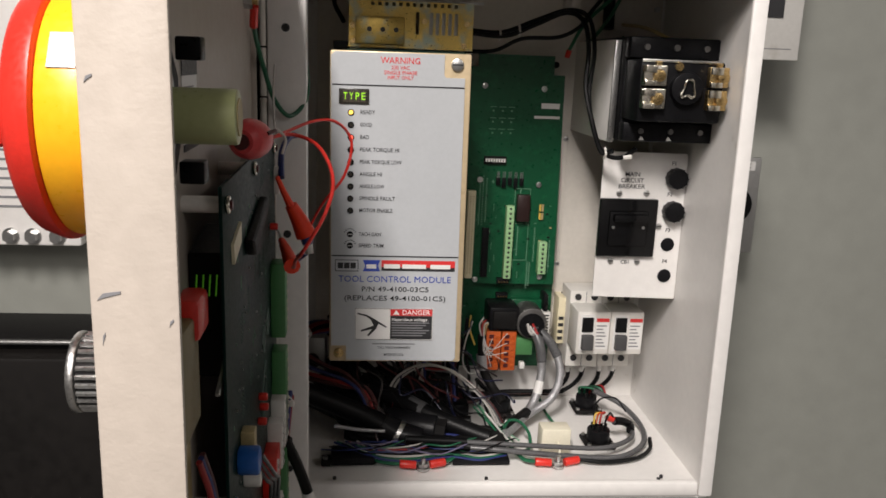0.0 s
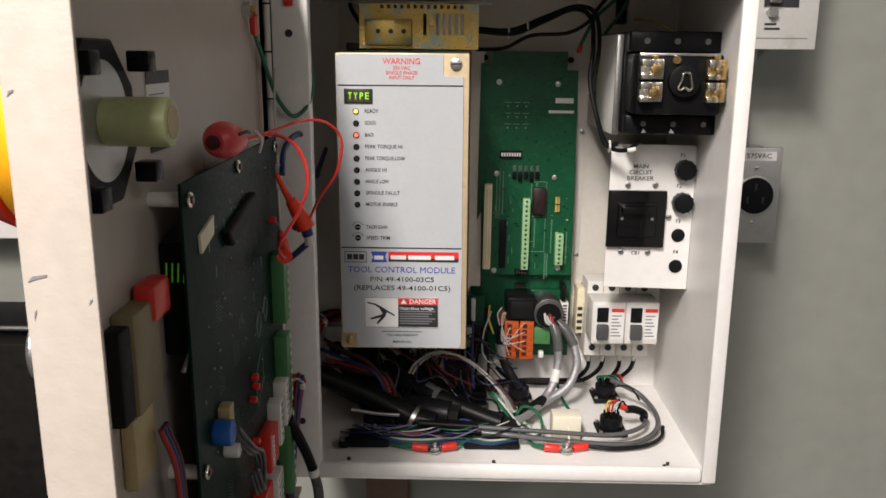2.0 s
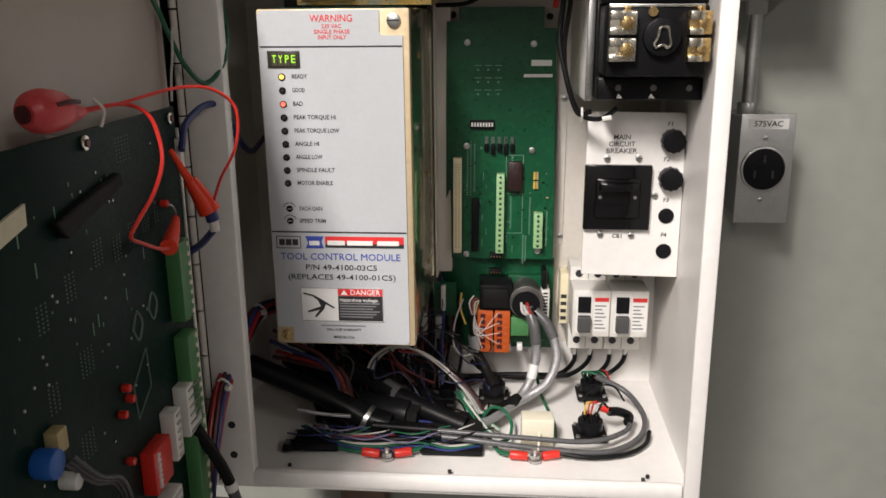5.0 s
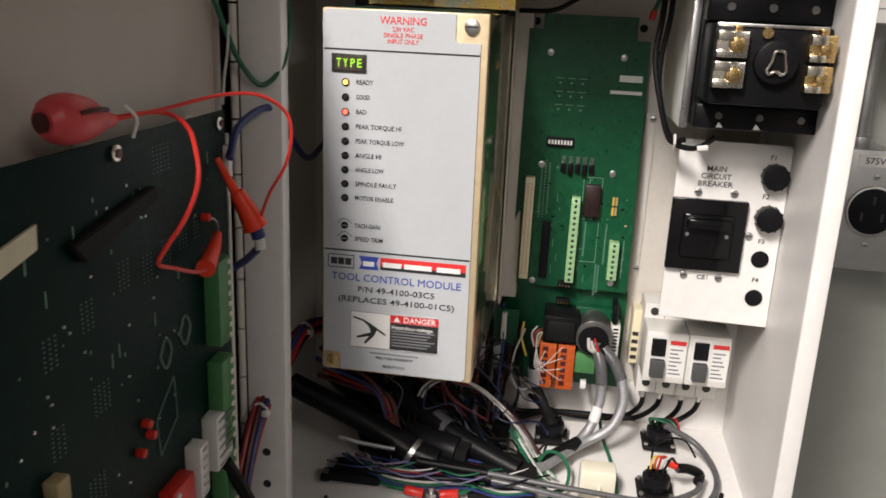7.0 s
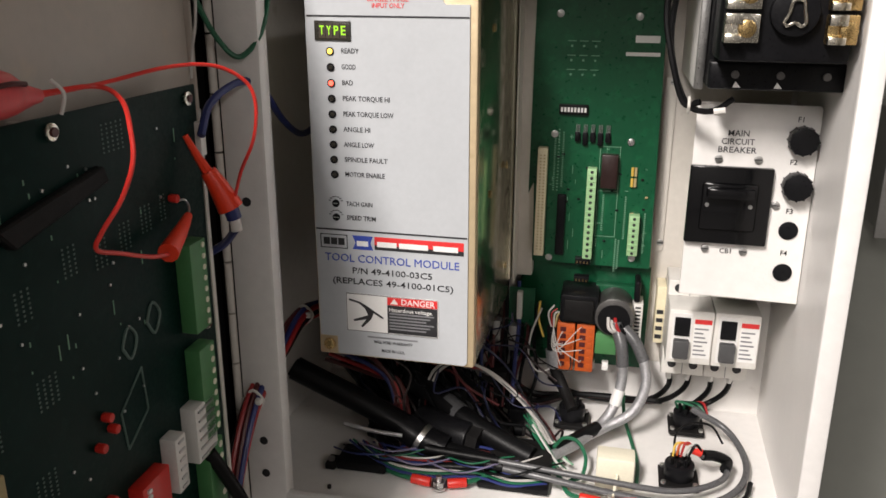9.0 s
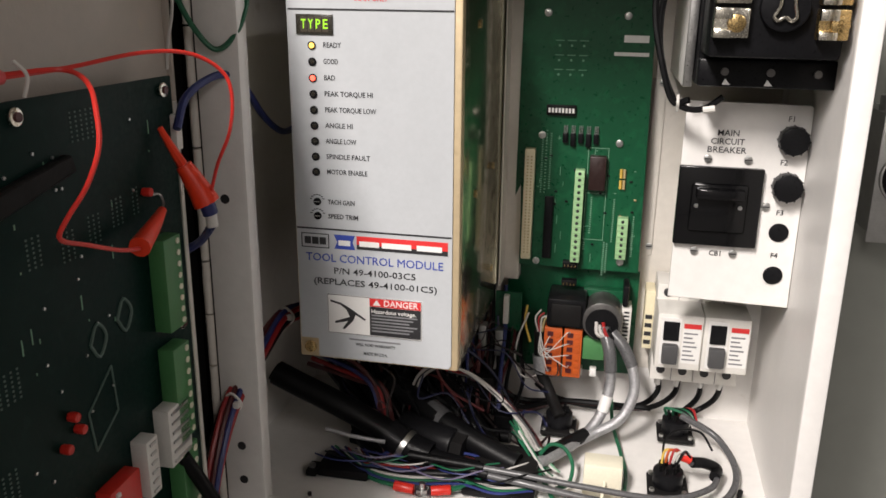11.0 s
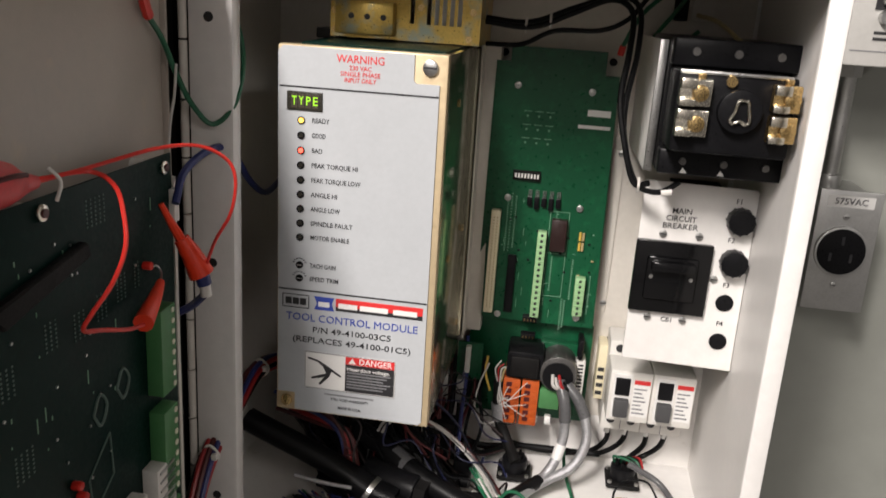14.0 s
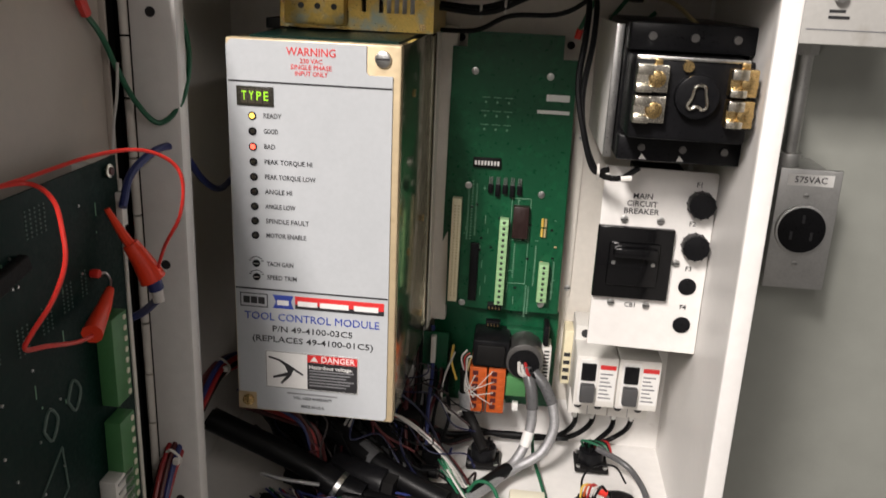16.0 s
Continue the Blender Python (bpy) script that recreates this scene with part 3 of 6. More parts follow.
for x, z in ((0.1385, 1.478), (0.2065, 1.4765), (0.1385, 1.3715), (0.2075, 1.367), (0.1385, 1.2310 + 0.021), (0.216, 1.2565)):
    post = part("standoff", rod((x, 0.9185, z), (x, 0.945, z), 0.0028, sides=12), WHITE, board)
    part("screw", rod((x, BY, z), (x, BY - 0.002, z), 0.0034, sides=14, bevel=0.0006), STEEL, post)
for x, z in ((0.1225, 1.5055), (0.2235, 1.5035), (0.1205, 1.243)):
    part("panel_screw", rod((x, 0.945, z), (x, 0.937, z), 0.0036, sides=12), MATT, board)
conn = part("edge_connector", box(0.1245, 0.1335, BY - 0.010, BY, 1.2555, 1.3595, 0.0006), IVORY, board, "long ivory pin connector")
for k in range(32):
    for x in (0.1275, 0.1308):
        part("pin_hole", box(x - 0.0007, x + 0.0007, BY - 0.0102, BY - 0.0098, 1.2615 + k * 0.00292, 1.2628 + k * 0.00292), TAN, conn)


def terminal_strip(parent, x0, x1, z0, z1, count, mat, y=BY, deep=0.011):
    strip = part("terminal_block", box(x0, x1, y - deep, y, z0, z1, 0.0005), mat, parent, "pale green screw terminal block")
    pitch = (z1 - z0) / count
    for k in range(count):
        z = z0 + pitch * (k + 0.5)
        part("terminal_screw", rod(((x0 + x1) / 2, y - deep + 0.0002, z), ((x0 + x1) / 2, y - deep - 0.0003, z), pitch * 0.27, sides=8), INK, strip)
        if k:
            part("divider", box(x0, x1, y - deep - 0.0008, y - deep + 0.0004, z - pitch / 2 - 0.0003, z - pitch / 2 + 0.0003), mat, strip)
    return strip


terminal_strip(board, 0.1705, 0.1790, 1.2560, 1.3425, 15, PALE_GREEN)
terminal_strip(board, 0.2110, 0.2205, 1.2620, 1.3005, 7, PALE_GREEN)
dip = part("switch_bank", box(0.1415, 0.1675, BY - 0.004, BY, 1.3900, 1.3990, 0.0004), MATT, board, "dark switch bank with white levers")
for k in range(8):
    part("lever", box(0.1432 + 0.003 * k, 0.1450 + 0.003 * k, BY - 0.0052, BY - 0.004, 1.3925, 1.3965), PAPER, dip)
for k in range(5):
    x = 0.157 + 0.0068 * k
    can = part("transistor", box(x, x + 0.0046, BY - 0.0045, BY, 1.3660 - 0.003 * (k % 2), 1.3745, 0.0005), BLACK, board)
    for dx in (0.0008, 0.0021, 0.0034):
        part("lead", box(x + dx, x + dx + 0.0005, BY - 0.0025, BY - 0.0018, 1.3745, 1.3815), STEEL, can)
part("relay", box(0.1825, 0.1975, BY - 0.009, BY, 1.3245, 1.3555, 0.0008), RELAY_RED, board, "dark red relay")
part("chip", box(0.1440, 0.1520, BY - 0.004, BY, 1.2560, 1.3150, 0.0004), BLACK, board)
for z in (1.2520, 1.2340):
    jumper = part("header", box(0.1640, 0.1780, BY - 0.008, BY, z - 0.003, z + 0.003, 0.0004), BLACK, board)
    for k in range(4):
        part("pin", box(0.1655 + 0.0032 * k, 0.1667 + 0.0032 * k, BY - 0.0115, BY - 0.008, z - 0.0006, z + 0.0006), BRASS, jumper)
for k in range(4):
    part("resistor", rod((0.2110 + 0.003 * (k % 2), BY - 0.002, 1.326 + 0.010 * (k // 2)), (0.2110 + 0.003 * (k % 2), BY - 0.002, 1.334 + 0.010 * (k // 2)), 0.0013, sides=8), TAN if k % 2 else YELLOW_WIRE, board)
for x0, x1, z0, z1 in ((0.2045, 0.2255, 1.4545, 1.4605), (0.1970, 0.2265, 1.4430, 1.4462)):
    part("bare_label", box(x0, x1, BY - 0.0004, BY, z0, z1), PAPER, board)
for x0, z0, x1, z1 in ((0.1805, 1.3615, 0.1810, 1.2760), (0.1985, 1.3615, 0.1990, 1.2760), (0.1805, 1.3615, 0.1990, 1.3620), (0.1805, 1.2760, 0.1990, 1.2765), (0.1805, 1.3200, 0.1990, 1.3204)):
    part("silk_line", box(x0, x1, BY - 0.0002, BY, min(z0, z1), max(z0, z1)), LEGEND, board)
for x, z0, z1 in ((0.1385, 1.318, 1.372), (0.1420, 1.318, 1.375), (0.1460, 1.322, 1.374), (0.1775 + 0.0035, 1.266, 1.273), (0.1995, 1.242, 1.274), (0.2022, 1.245, 1.274), (0.1855, 1.282, 1.316), (0.2245, 1.262, 1.300), (0.2060, 1.275, 1.315)):
    z = z0
    while z < z1:
        part("silk_mark", box(x, x + 0.0016, BY - 0.0002, BY, z, z + 0.0009), LEGEND, board)
        z += 0.0021 if x != 0.1420 else 0.0030
rng = random.Random(5)
for r in range(3):
    for c in range(3):
        x, z = 0.146 + 0.0105 * c, 1.4545 - 0.0125 * r
        part("silk_mark", box(x, x + 0.0075, BY - 0.0002, BY, z, z + 0.0007), LEGEND, board)
        part("solder_pad", rod((x + 0.0038, BY, z - 0.004), (x + 0.0038, BY - 0.0006, z - 0.004), 0.0011, sides=8), LEGEND, board)
for k in range(30):
    x, z = rng.choice((0.137, 0.1415, 0.1545, 0.1600, 0.182, 0.187, 0.2055, 0.224)) + rng.uniform(-0.002, 0.002), rng.uniform(1.252, 1.372)
    w, h = rng.choice(((0.0026, 0.0005), (0.0005, 0.0040), (0.0018, 0.0006), (0.0005, 0.0080)))
    part("silk_mark", box(x, x + w, BY - 0.0002, BY, z, z + h), LEGEND, board)
for k in range(16):
    x, z = rng.uniform(0.136, 0.226), rng.uniform(1.27, 1.37)
    part("capacitor", box(x, x + 0.0026, BY - 0.0016, BY, z, z + 0.0015, 0.0003), rng.choice((MATT, MATT, BLACK, TAN)), board)

# lower connector board with plugs
low = thing("connector_board", (0.17, 0.93, 1.14), "green connector board crowded with plugs and wires", "circuit board")
part("board", box(0.1115, 0.2360, 0.929, 0.931, 1.138, 1.2440), PCB, low)
part("board", box(0.103, 0.128, 0.905, 0.907, 1.165, 1.222), PCB, low)
part("header", box(0.1115, 0.1165, 0.897, 0.905, 1.192, 1.220, 0.0006), WHITE, low, "white pin header")
part("header", box(0.2215, 0.2305, 0.905, 0.929, 1.1775, 1.2150, 0.0006), WHITE, low, "white pin header")
for k in range(9):
    part("pin", box(0.2235, 0.2285, 0.9046, 0.9050, 1.180 + 0.0038 * k, 1.1818 + 0.0038 * k), INK, low)
part("cable_guard", box(0.2215, 0.2270, 0.905, 0.93, 1.216, 1.237, 0.002), BLACK, low)
tag = thing("terminal_tag", (0.2505, 0.93, 1.172), "ivory slotted terminal strip on the plate", "terminal strip")
part("strip", box(0.2430, 0.2515, 0.918, 0.944, 1.1715, 1.2300, 0.0006), IVORY, tag)
for k in range(4):
    part("slot", box(0.2440, 0.2502, 0.9174, 0.9182, 1.1765 + 0.0085 * k, 1.1805 + 0.0085 * k), INK, tag)
for k, x in enumerate((0.1520, 0.1705)):
    plug = thing("orange_plug", (x + 0.009, 0.90, 1.15), "orange pluggable terminal with thin white wires", "terminal plug", "orange plugs")
    part("plug_body", box(x, x + 0.0168, 0.888, 0.928, 1.1475, 1.1965, 0.0008), ORANGE, plug)
    for j in range(6):
        part("wire_port", box(x + 0.003, x + 0.0085, 0.8874, 0.8882, 1.152 + 0.0072 * j, 1.1565 + 0.0072 * j), MAROON, plug)
        part("release", box(x + 0.0105, x + 0.0145, 0.8868, 0.8882, 1.152 + 0.0072 * j, 1.156 + 0.0072 * j), ORANGE, plug)
relay = thing("black_relay", (0.17, 0.90, 1.197), "black plug-in relay above the orange plugs", "relay")
part("relay_body", box(0.1535, 0.1890, 0.886, 0.928, 1.1975, 1.2260, 0.0025), BLACK, relay)
part("relay_cap", box(0.1575, 0.1850, 0.882, 0.886, 1.2010, 1.2225, 0.0015), MATT, relay)
cord = thing("round_connector", (0.2040, 0.89, 1.187), "round black panel connector with a green plug below", "connector")
part("flange", box(0.1850, 0.2235, 0.918, 0.929, 1.1870, 1.2270, 0.001), PCB, cord)
shell = part("shell", rod((0.2040, 0.929, 1.2070), (0.2040, 0.886, 1.2070), 0.0185, sides=32, bevel=0.0015), DARK_STEEL, cord, "grey metal connector shell")
part("insert", rod((0.2040, 0.8865, 1.2050), (0.2040, 0.8845, 1.2050), 0.0150, sides=28), BLACK, shell)
part("green_plug", box(0.1880, 0.2080, 0.892, 0.925, 1.1660, 1.1870, 0.0008), GREEN_BLOCK, cord, "green terminal plug")
for x in (0.1860, 0.1990):
    part("ferrule", box(x - 0.003, x + 0.003, 0.900, 0.908, 1.145, 1.153, 0.0008), PAPER, cord)

# ---- breaker panel ----
brk = thing("breaker_panel", (0.30, 0.88, 1.26), "white breaker cover plate with black main breaker and fuse holders", "breaker panel")
part("cover", prism([(0.2540, 1.2595), (0.3465, 1.2575), (0.3450, 1.4150), (0.3430, 1.4170), (0.2540, 1.4180)], "y", 0.825, 0.8268, bevel=0.0004), PAINT, brk)
part("mount_flange", box(0.2335, 0.2455, 0.9405, 0.9425, 1.2580, 1.4230, 0.0008), PLATE, brk)
part("breaker_body", box(0.290, 0.335, 0.8275, 0.944, 1.275, 1.40), MATT, brk)
CB = 0.8248
blk = part("main_breaker", box(0.2530, 0.3155, CB - 0.006, CB, 1.3060, 1.3685, 0.0012), GLOSS, brk, "square black main breaker")
part("rocker", box(0.2630, 0.3050, CB - 0.009, CB - 0.006, 1.3180, 1.3560, 0.002), GLOSS, blk)
part("toggle", box(0.2660, 0.3020, CB - 0.0175, CB - 0.009, 1.3450, 1.3535, 0.002), GLOSS, blk)
for x in (0.2675, 0.3000):
    part("rivet", rod((x, CB - 0.009, 1.3385), (x, CB - 0.0097, 1.3385), 0.0017, sides=10), STEEL, blk)
for k, line in enumerate(("MAIN", "CIRCUIT", "BREAKER")):
    lettering(line, 0.2865, CB - 0.0001, 1.3940 - 0.0065 * k, 0.0066, INK, brk, width=(0.0155, 0.0245, 0.0285)[k])
for word, x, z in (("F1", 0.3305, 1.4065), ("F2", 0.3290, 1.3735), ("F3", 0.3310, 1.3345), ("F4", 0.3310, 1.3000), ("CB1", 0.2870, 1.2985)):
    lettering(word, x, CB - 0.0001, z, 0.0058, INK, brk)
for x, z in ((0.2735, 1.3740), (0.3030, 1.3745), (0.2705, 1.3000), (0.3000, 1.2995), (0.3200, 1.3390)):
    screw_head(x, CB, z, 0.0033, brk, depth=0.002)
for z in (1.3915, 1.3560):
    knob = part("fuse_cap", rod((0.3325, CB, z), (0.3325, CB - 0.012, z), 0.0105, sides=28, bevel=0.001), BLACK, brk, "black ribbed fuse cap")
    for a in range(0, 360, 30):
        c, d = 0.0105 * math.cos(radians(a)), 0.0105 * math.sin(radians(a))
        part("rib", rod((0.3325 + c, CB - 0.001, z + d), (0.3325 + c, CB - 0.0115, z + d), 0.0008, sides=6), BLACK, knob)
for z in (1.3190, 1.2840):
    part("blank_plug", rod((0.3320, CB + 0.0002, z), (0.3320, CB - 0.0012, z), 0.0074, sides=28, bevel=0.0005), BLACK, brk)
for x, z in ((0.242, 1.4190), (0.2425, 1.2665)):
    screw_head(x, 0.9430, z, 0.0034, plate, depth=0.003)

# ---- rotary disconnect ----
disc = thing("disconnect_switch", (0.30, 0.86, 1.43), "black moulded disconnect switch with brass terminal lugs", "switch")
part("base", box(0.2545, 0.3455, 0.79, 0.944, 1.432, 1.533, 0.003), BLACK, disc)
part("barrier", box(0.2545, 0.3440, 0.774, 0.79, 1.5130, 1.5330, 0.002), BLACK, disc)
part("barrier", box(0.2545, 0.3480, 0.774, 0.79, 1.4330, 1.4520, 0.002), BLACK, disc)
part("front_block", box(0.2560, 0.3375, 0.744, 0.79, 1.4545, 1.5115, 0.003), BLACK, disc)
part("top_trim", box(0.2570, 0.3330, 0.7425, 0.7455, 1.5095, 1.5122, 0.0008), STEEL, disc, "bright steel edge trim")
for k in range(3):
    part("terminal_screw", rod((0.2705 + 0.0295 * k, 0.774, 1.5235), (0.2705 + 0.0295 * k, 0.772, 1.5235), 0.0030, sides=12), DARK_STEEL, disc)
    part("terminal_screw", rod((0.2720 + 0.0300 * k, 0.774, 1.4435), (0.2720 + 0.0300 * k, 0.772, 1.4435), 0.0027, sides=12), DARK_STEEL, disc)
for k, (x0, x1) in enumerate(((0.2570, 0.2790), (0.3195, 0.3380))):
    for z in (1.4672, 1.4882):
        lug = part("terminal_lug", box(x0, x1, 0.7360, 0.7440, z, z + 0.0185, 0.001), SILVER if k == 0 else BRASS, disc, "bright plated terminal lug")
        part("lug_step", box(x0, x0 + 0.011, 0.7315, 0.7360, z + 0.0115, z + 0.0185, 0.0008), SILVER, lug)
        part("lug_step", box(x0, x0 + 0.011, 0.7315, 0.7360, z, z + 0.0050, 0.0008), SILVER, lug)
        part("lug_screw", rod(((x0 + x1) / 2 + 0.003, 0.736, z + 0.009), ((x0 + x1) / 2 + 0.003, 0.7325, z + 0.009), 0.0058, sides=16, bevel=0.001), BRASS, lug)
for x in (0.2690, 0.3270):
    part("lug_tab", box(x, x + 0.0050, 0.7385, 0.7435, 1.5067, 1.5105, 0.0005), BRASS, disc)
for x in (0.2710, 0.2985):
    part("arrow_mark", prism([(x, 1.4346), (x + 0.0055, 1.4346), (x + 0.0018, 1.4388)], "y", 0.7735, 0.7742), PAPER, disc, smooth=False)
hub = part("hub", rod((0.2995, 0.744, 1.4865), (0.2995, 0.7365, 1.4865), 0.0150, sides=32, bevel=0.001), BLACK, disc)
part("shaft_clip", sweep([(0.2925, 0.7345, 1.4805), (0.2955, 0.7345, 1.4865), (0.2970, 0.7345, 1.4935), (0.3030, 0.7345, 1.4940), (0.3045, 0.7345, 1.4880), (0.3060, 0.7345, 1.4805), (0.3030, 0.7345, 1.4785), (0.2995, 0.7345, 1.4805), (0.2950, 0.7345, 1.4785), (0.2925, 0.7345, 1.4805)], 0.0012, steps=3), SILVER, hub, "silver spring clip")
part("hub_screw", rod((0.2920, 0.744, 1.5060), (0.2920, 0.741, 1.5060), 0.0038, sides=12), BRASS, disc)
part("side_bracket", box(0.2470, 0.2490, 0.800, 0.944, 1.430, 1.530, 0.0006), PAINT, disc, "pale steel side bracket")
part("bracket_edge", box(0.2470, 0.2535, 0.798, 0.8005, 1.430, 1.530, 0.0006), STEEL, disc)
part("mount_strap", box(0.287, 0.306, 0.935, 0.9445, 1.545, 1.590, 0.001), PLATE, disc)

# ---- miniature breakers ----
mcb = thing("miniature_breaker", (0.271, 0.90, 1.15), "white two-pole miniature breaker clipped to a rail", "circuit breaker", "miniature breakers")
part("body", box(0.2515, 0.2903, 0.90, 0.938, 1.149, 1.2440, 0.0012), WHITE, mcb)
part("nose", box(0.2515, 0.2903, 0.862, 0.90, 1.1785, 1.230, 0.0015), WHITE, mcb)
part("pole_seam", box(0.2706, 0.2712, 0.8996, 0.9004, 1.150, 1.243), GREY_INK, mcb)
part("handle_well", box(0.2550, 0.2720, 0.8612, 0.862, 1.1825, 1.2270), PAPER, mcb)
part("handle", box(0.2568, 0.2702, 0.8540, 0.8615, 1.1855, 1.2035, 0.0015), material("handle_grey", (0.06, 0.06, 0.062), 0.45), mcb, "dark grey switch handle")
part("handle_slot", box(0.2568, 0.2702, 0.8595, 0.8615, 1.2060, 1.2235, 0.0008), BLACK, mcb)
part("red_stripe", box(0.2740, 0.2885, 0.8615, 0.862, 1.2180, 1.2222), RED_INK, mcb)
part("print_patch", box(0.2735, 0.2890, 0.8617, 0.862, 1.1850, 1.2172), PAPER, mcb)
for k in range(7):
    part("print_bar", box(0.2745, 0.2860 - 0.002 * (k % 3), 0.8614, 0.862, 1.1880 + 0.0041 * k, 1.1894 + 0.0041 * k), GREY_INK, mcb)
for x in (0.2610, 0.2808):
    for z in (1.1600, 1.2365):
        part("terminal_screw", rod((x, 0.9003, z), (x, 0.8990, z), 0.0040, sides=14), INK, mcb)
copy_thing(mcb, Matrix.Translation(LAID[0] @ Vector((0.271 + 0.0393, 0.90, 1.15))))
rail2 = thing("din_rail", (0.29, 0.94, 1.175), "steel mounting rail behind the miniature breakers", "rail")
part("rail", box(0.246, 0.340, 0.938, 0.9445, 1.172, 1.207, 0.0006), STEEL, rail2)

# ---- power supply ----
psu = thing("power_supply", (0.047, 0.88, 1.514), "open-frame power supply in yellow zinc plated steel", "power supply")


def slotted(x0, x1, z0, z1, y, thick, slots):
    """A sheet with upright slots cut through, all between the same two heights."""
    bm = bmesh.new()
    xs = sorted({x0, x1, *[v for slot in slots for v in slot[:2]]})
    zs = (z0, slots[0][2], slots[0][3], z1)
    for a, b in zip(xs, xs[1:]):
        open_here = any(slot[0] <= a + 1e-6 and slot[1] >= b - 1e-6 for slot in slots)
        for row in (0, 2) if open_here else (0, 1, 2):
            box(a, b, y, y + thick, zs[row], zs[row + 1], bm=bm)
    bmesh.ops.remove_doubles(bm, verts=bm.verts, dist=1e-5)
    return bm


slots = [(0.0515, 0.0550, 1.5275, 1.5485)] + [(0.0650 + 0.0062 * k, 0.0685 + 0.0062 * k, 1.5275, 1.5485) for k in range(5)]
part("front_plate", slotted(-0.014, 0.1085, 1.5135, 1.5535, 0.82, 0.0014, slots), ZINC, psu, smooth=False)
comb = bmesh.new()
box(-0.014, 0.004, 0.82, 0.8214, 1.5535, 1.557, bm=comb)
box(0.0925, 0.1085, 0.82, 0.8214, 1.5535, 1.557, bm=comb)
for k in range(13):
    box(0.004 + 0.0068 * k, 0.0075 + 0.0068 * k, 0.82, 0.8214, 1.5535, 1.557, bm=comb)
part("slot_comb", comb, ZINC, psu, smooth=False)
part("top_plate", box(-0.014, 0.1085, 0.8214, 0.925, 1.557, 1.5584), ZINC, psu)
part("side_plate", box(0.1071, 0.1085, 0.8214, 0.925, 1.5135, 1.557), ZINC, psu)
part("side_plate", box(-0.014, -0.0126, 0.8214, 0.925, 1.5135, 1.557), ZINC, psu)
part("inner_heat_sink", box(0.066, 0.094, 0.835, 0.840, 1.520, 1.552), STEEL, psu)
part("inner_board", box(-0.012, 0.106, 0.823, 0.925, 1.5145, 1.516), PCB_DARK, psu)
cover = part("raised_cover", box(-0.0075, 0.0400, 0.8085, 0.8198, 1.5165, 1.5425, 0.0012), ZINC, psu, "raised cover with three holes")
for x in (0.0060, 0.0190, 0.0320):
    part("adjust_hole", rod((x, 0.8088, 1.5305), (x, 0.8080, 1.5305), 0.0024, sides=12), INK, cover)
for x, z in ((-0.0105, 1.5340), (0.0600, 1.5400), (0.1020, 1.5390), (-0.0095, 1.519), (0.1000, 1.5180)):
    part("plate_screw", rod((x, 0.8202, z), (x, 0.8185, z), 0.0028, sides=12), BRASS, psu)
guard = thing("wire_shelf", (0.05, 0.87, 1.56), "grey clear shelf rails under the enclosure roof", "shelf")
part("rail", box(-0.056, 0.124, 0.856, 0.862, 1.5605, 1.5630, 0.0006), STEEL, guard)
part("rail", box(-0.09, 0.252, 0.858, 0.862, 1.5775, 1.5800, 0.0006), PLATE, guard)
for x in (-0.0405, 0.0860, 0.1110, 0.2180):
    part("upright", box(x - 0.002, x + 0.002, 0.858, 0.862, 1.5630, 1.5775), PLATE, guard)
part("upright", box(0.228, 0.246, 0.935, 0.944, 1.558, 1.592), PLATE, guard)
for x, w in ((-0.029, 0.016), (-0.003, 0.007)):
    part("block", box(x, x + w, 0.83, 0.90, 1.5105, 1.5190, 0.001), MATT if w > 0.01 else TAN, guard)

# ---- things on the door ----
LAID[0] = DOOR_SIDE
HY, HZ = 0.328, 1.478
sw = thing("rotary_disconnect", (-0.10, HY, 1.42), "red and yellow rotary disconnect on the door face", "rotary disconnect")
part("yellow_plate", box(-0.0925, -0.0887, HY - 0.052, HY + 0.052, HZ - 0.053, HZ + 0.053, 0.001), YELLOW, sw, "square yellow backing plate")
part("yellow_drum", rod((-0.0925, HY, HZ), (-0.1105, HY, HZ), 0.0470, sides=64, bevel=0.0015), YELLOW, sw, "yellow base drum")
part("red_ring", rod((-0.1105, HY, HZ), (-0.1225, HY, HZ), 0.0500, sides=64, bevel=0.003, r2=0.0455), RED, sw, "red handle ring")
part("grip", box(-0.145, -0.1220, HY - 0.040, HY + 0.040, HZ - 0.010, HZ + 0.010, 0.004), RED, sw, "red handle bar")
part("lock_slot", prism([(HY - 0.0440, HZ + 0.0180), (HY - 0.0375, HZ + 0.0295), (HY - 0.0345, HZ + 0.0275), (HY - 0.0400, HZ + 0.0165)], "x", -0.1060, -0.0965), DARK_STEEL, sw, "open padlock slot", smooth=False)
knb = thing("rotary_selector", (-0.095, 0.320, 1.358), "ribbed silver rotary selector on the door face", "selector switch")
part("knob_body", rod((-0.0887, 0.320, 1.3745), (-0.1115, 0.320, 1.3745), 0.0150, sides=40, bevel=0.001), MATT, knb)
for k in range(28):
    a = 2 * math.pi * k / 28
    part("rib", rod((-0.0895, 0.320 + 0.0152 * math.cos(a), 1.3745 + 0.0152 * math.sin(a)), (-0.1110, 0.320 + 0.0152 * math.cos(a), 1.3745 + 0.0152 * math.sin(a)), 0.0011, sides=6), STEEL, knb)
part("bright_cap", rod((-0.1115, 0.320, 1.3745), (-0.1150, 0.320, 1.3745), 0.0165, sides=40, bevel=0.0012), STEEL, knb, "bright metal cap")

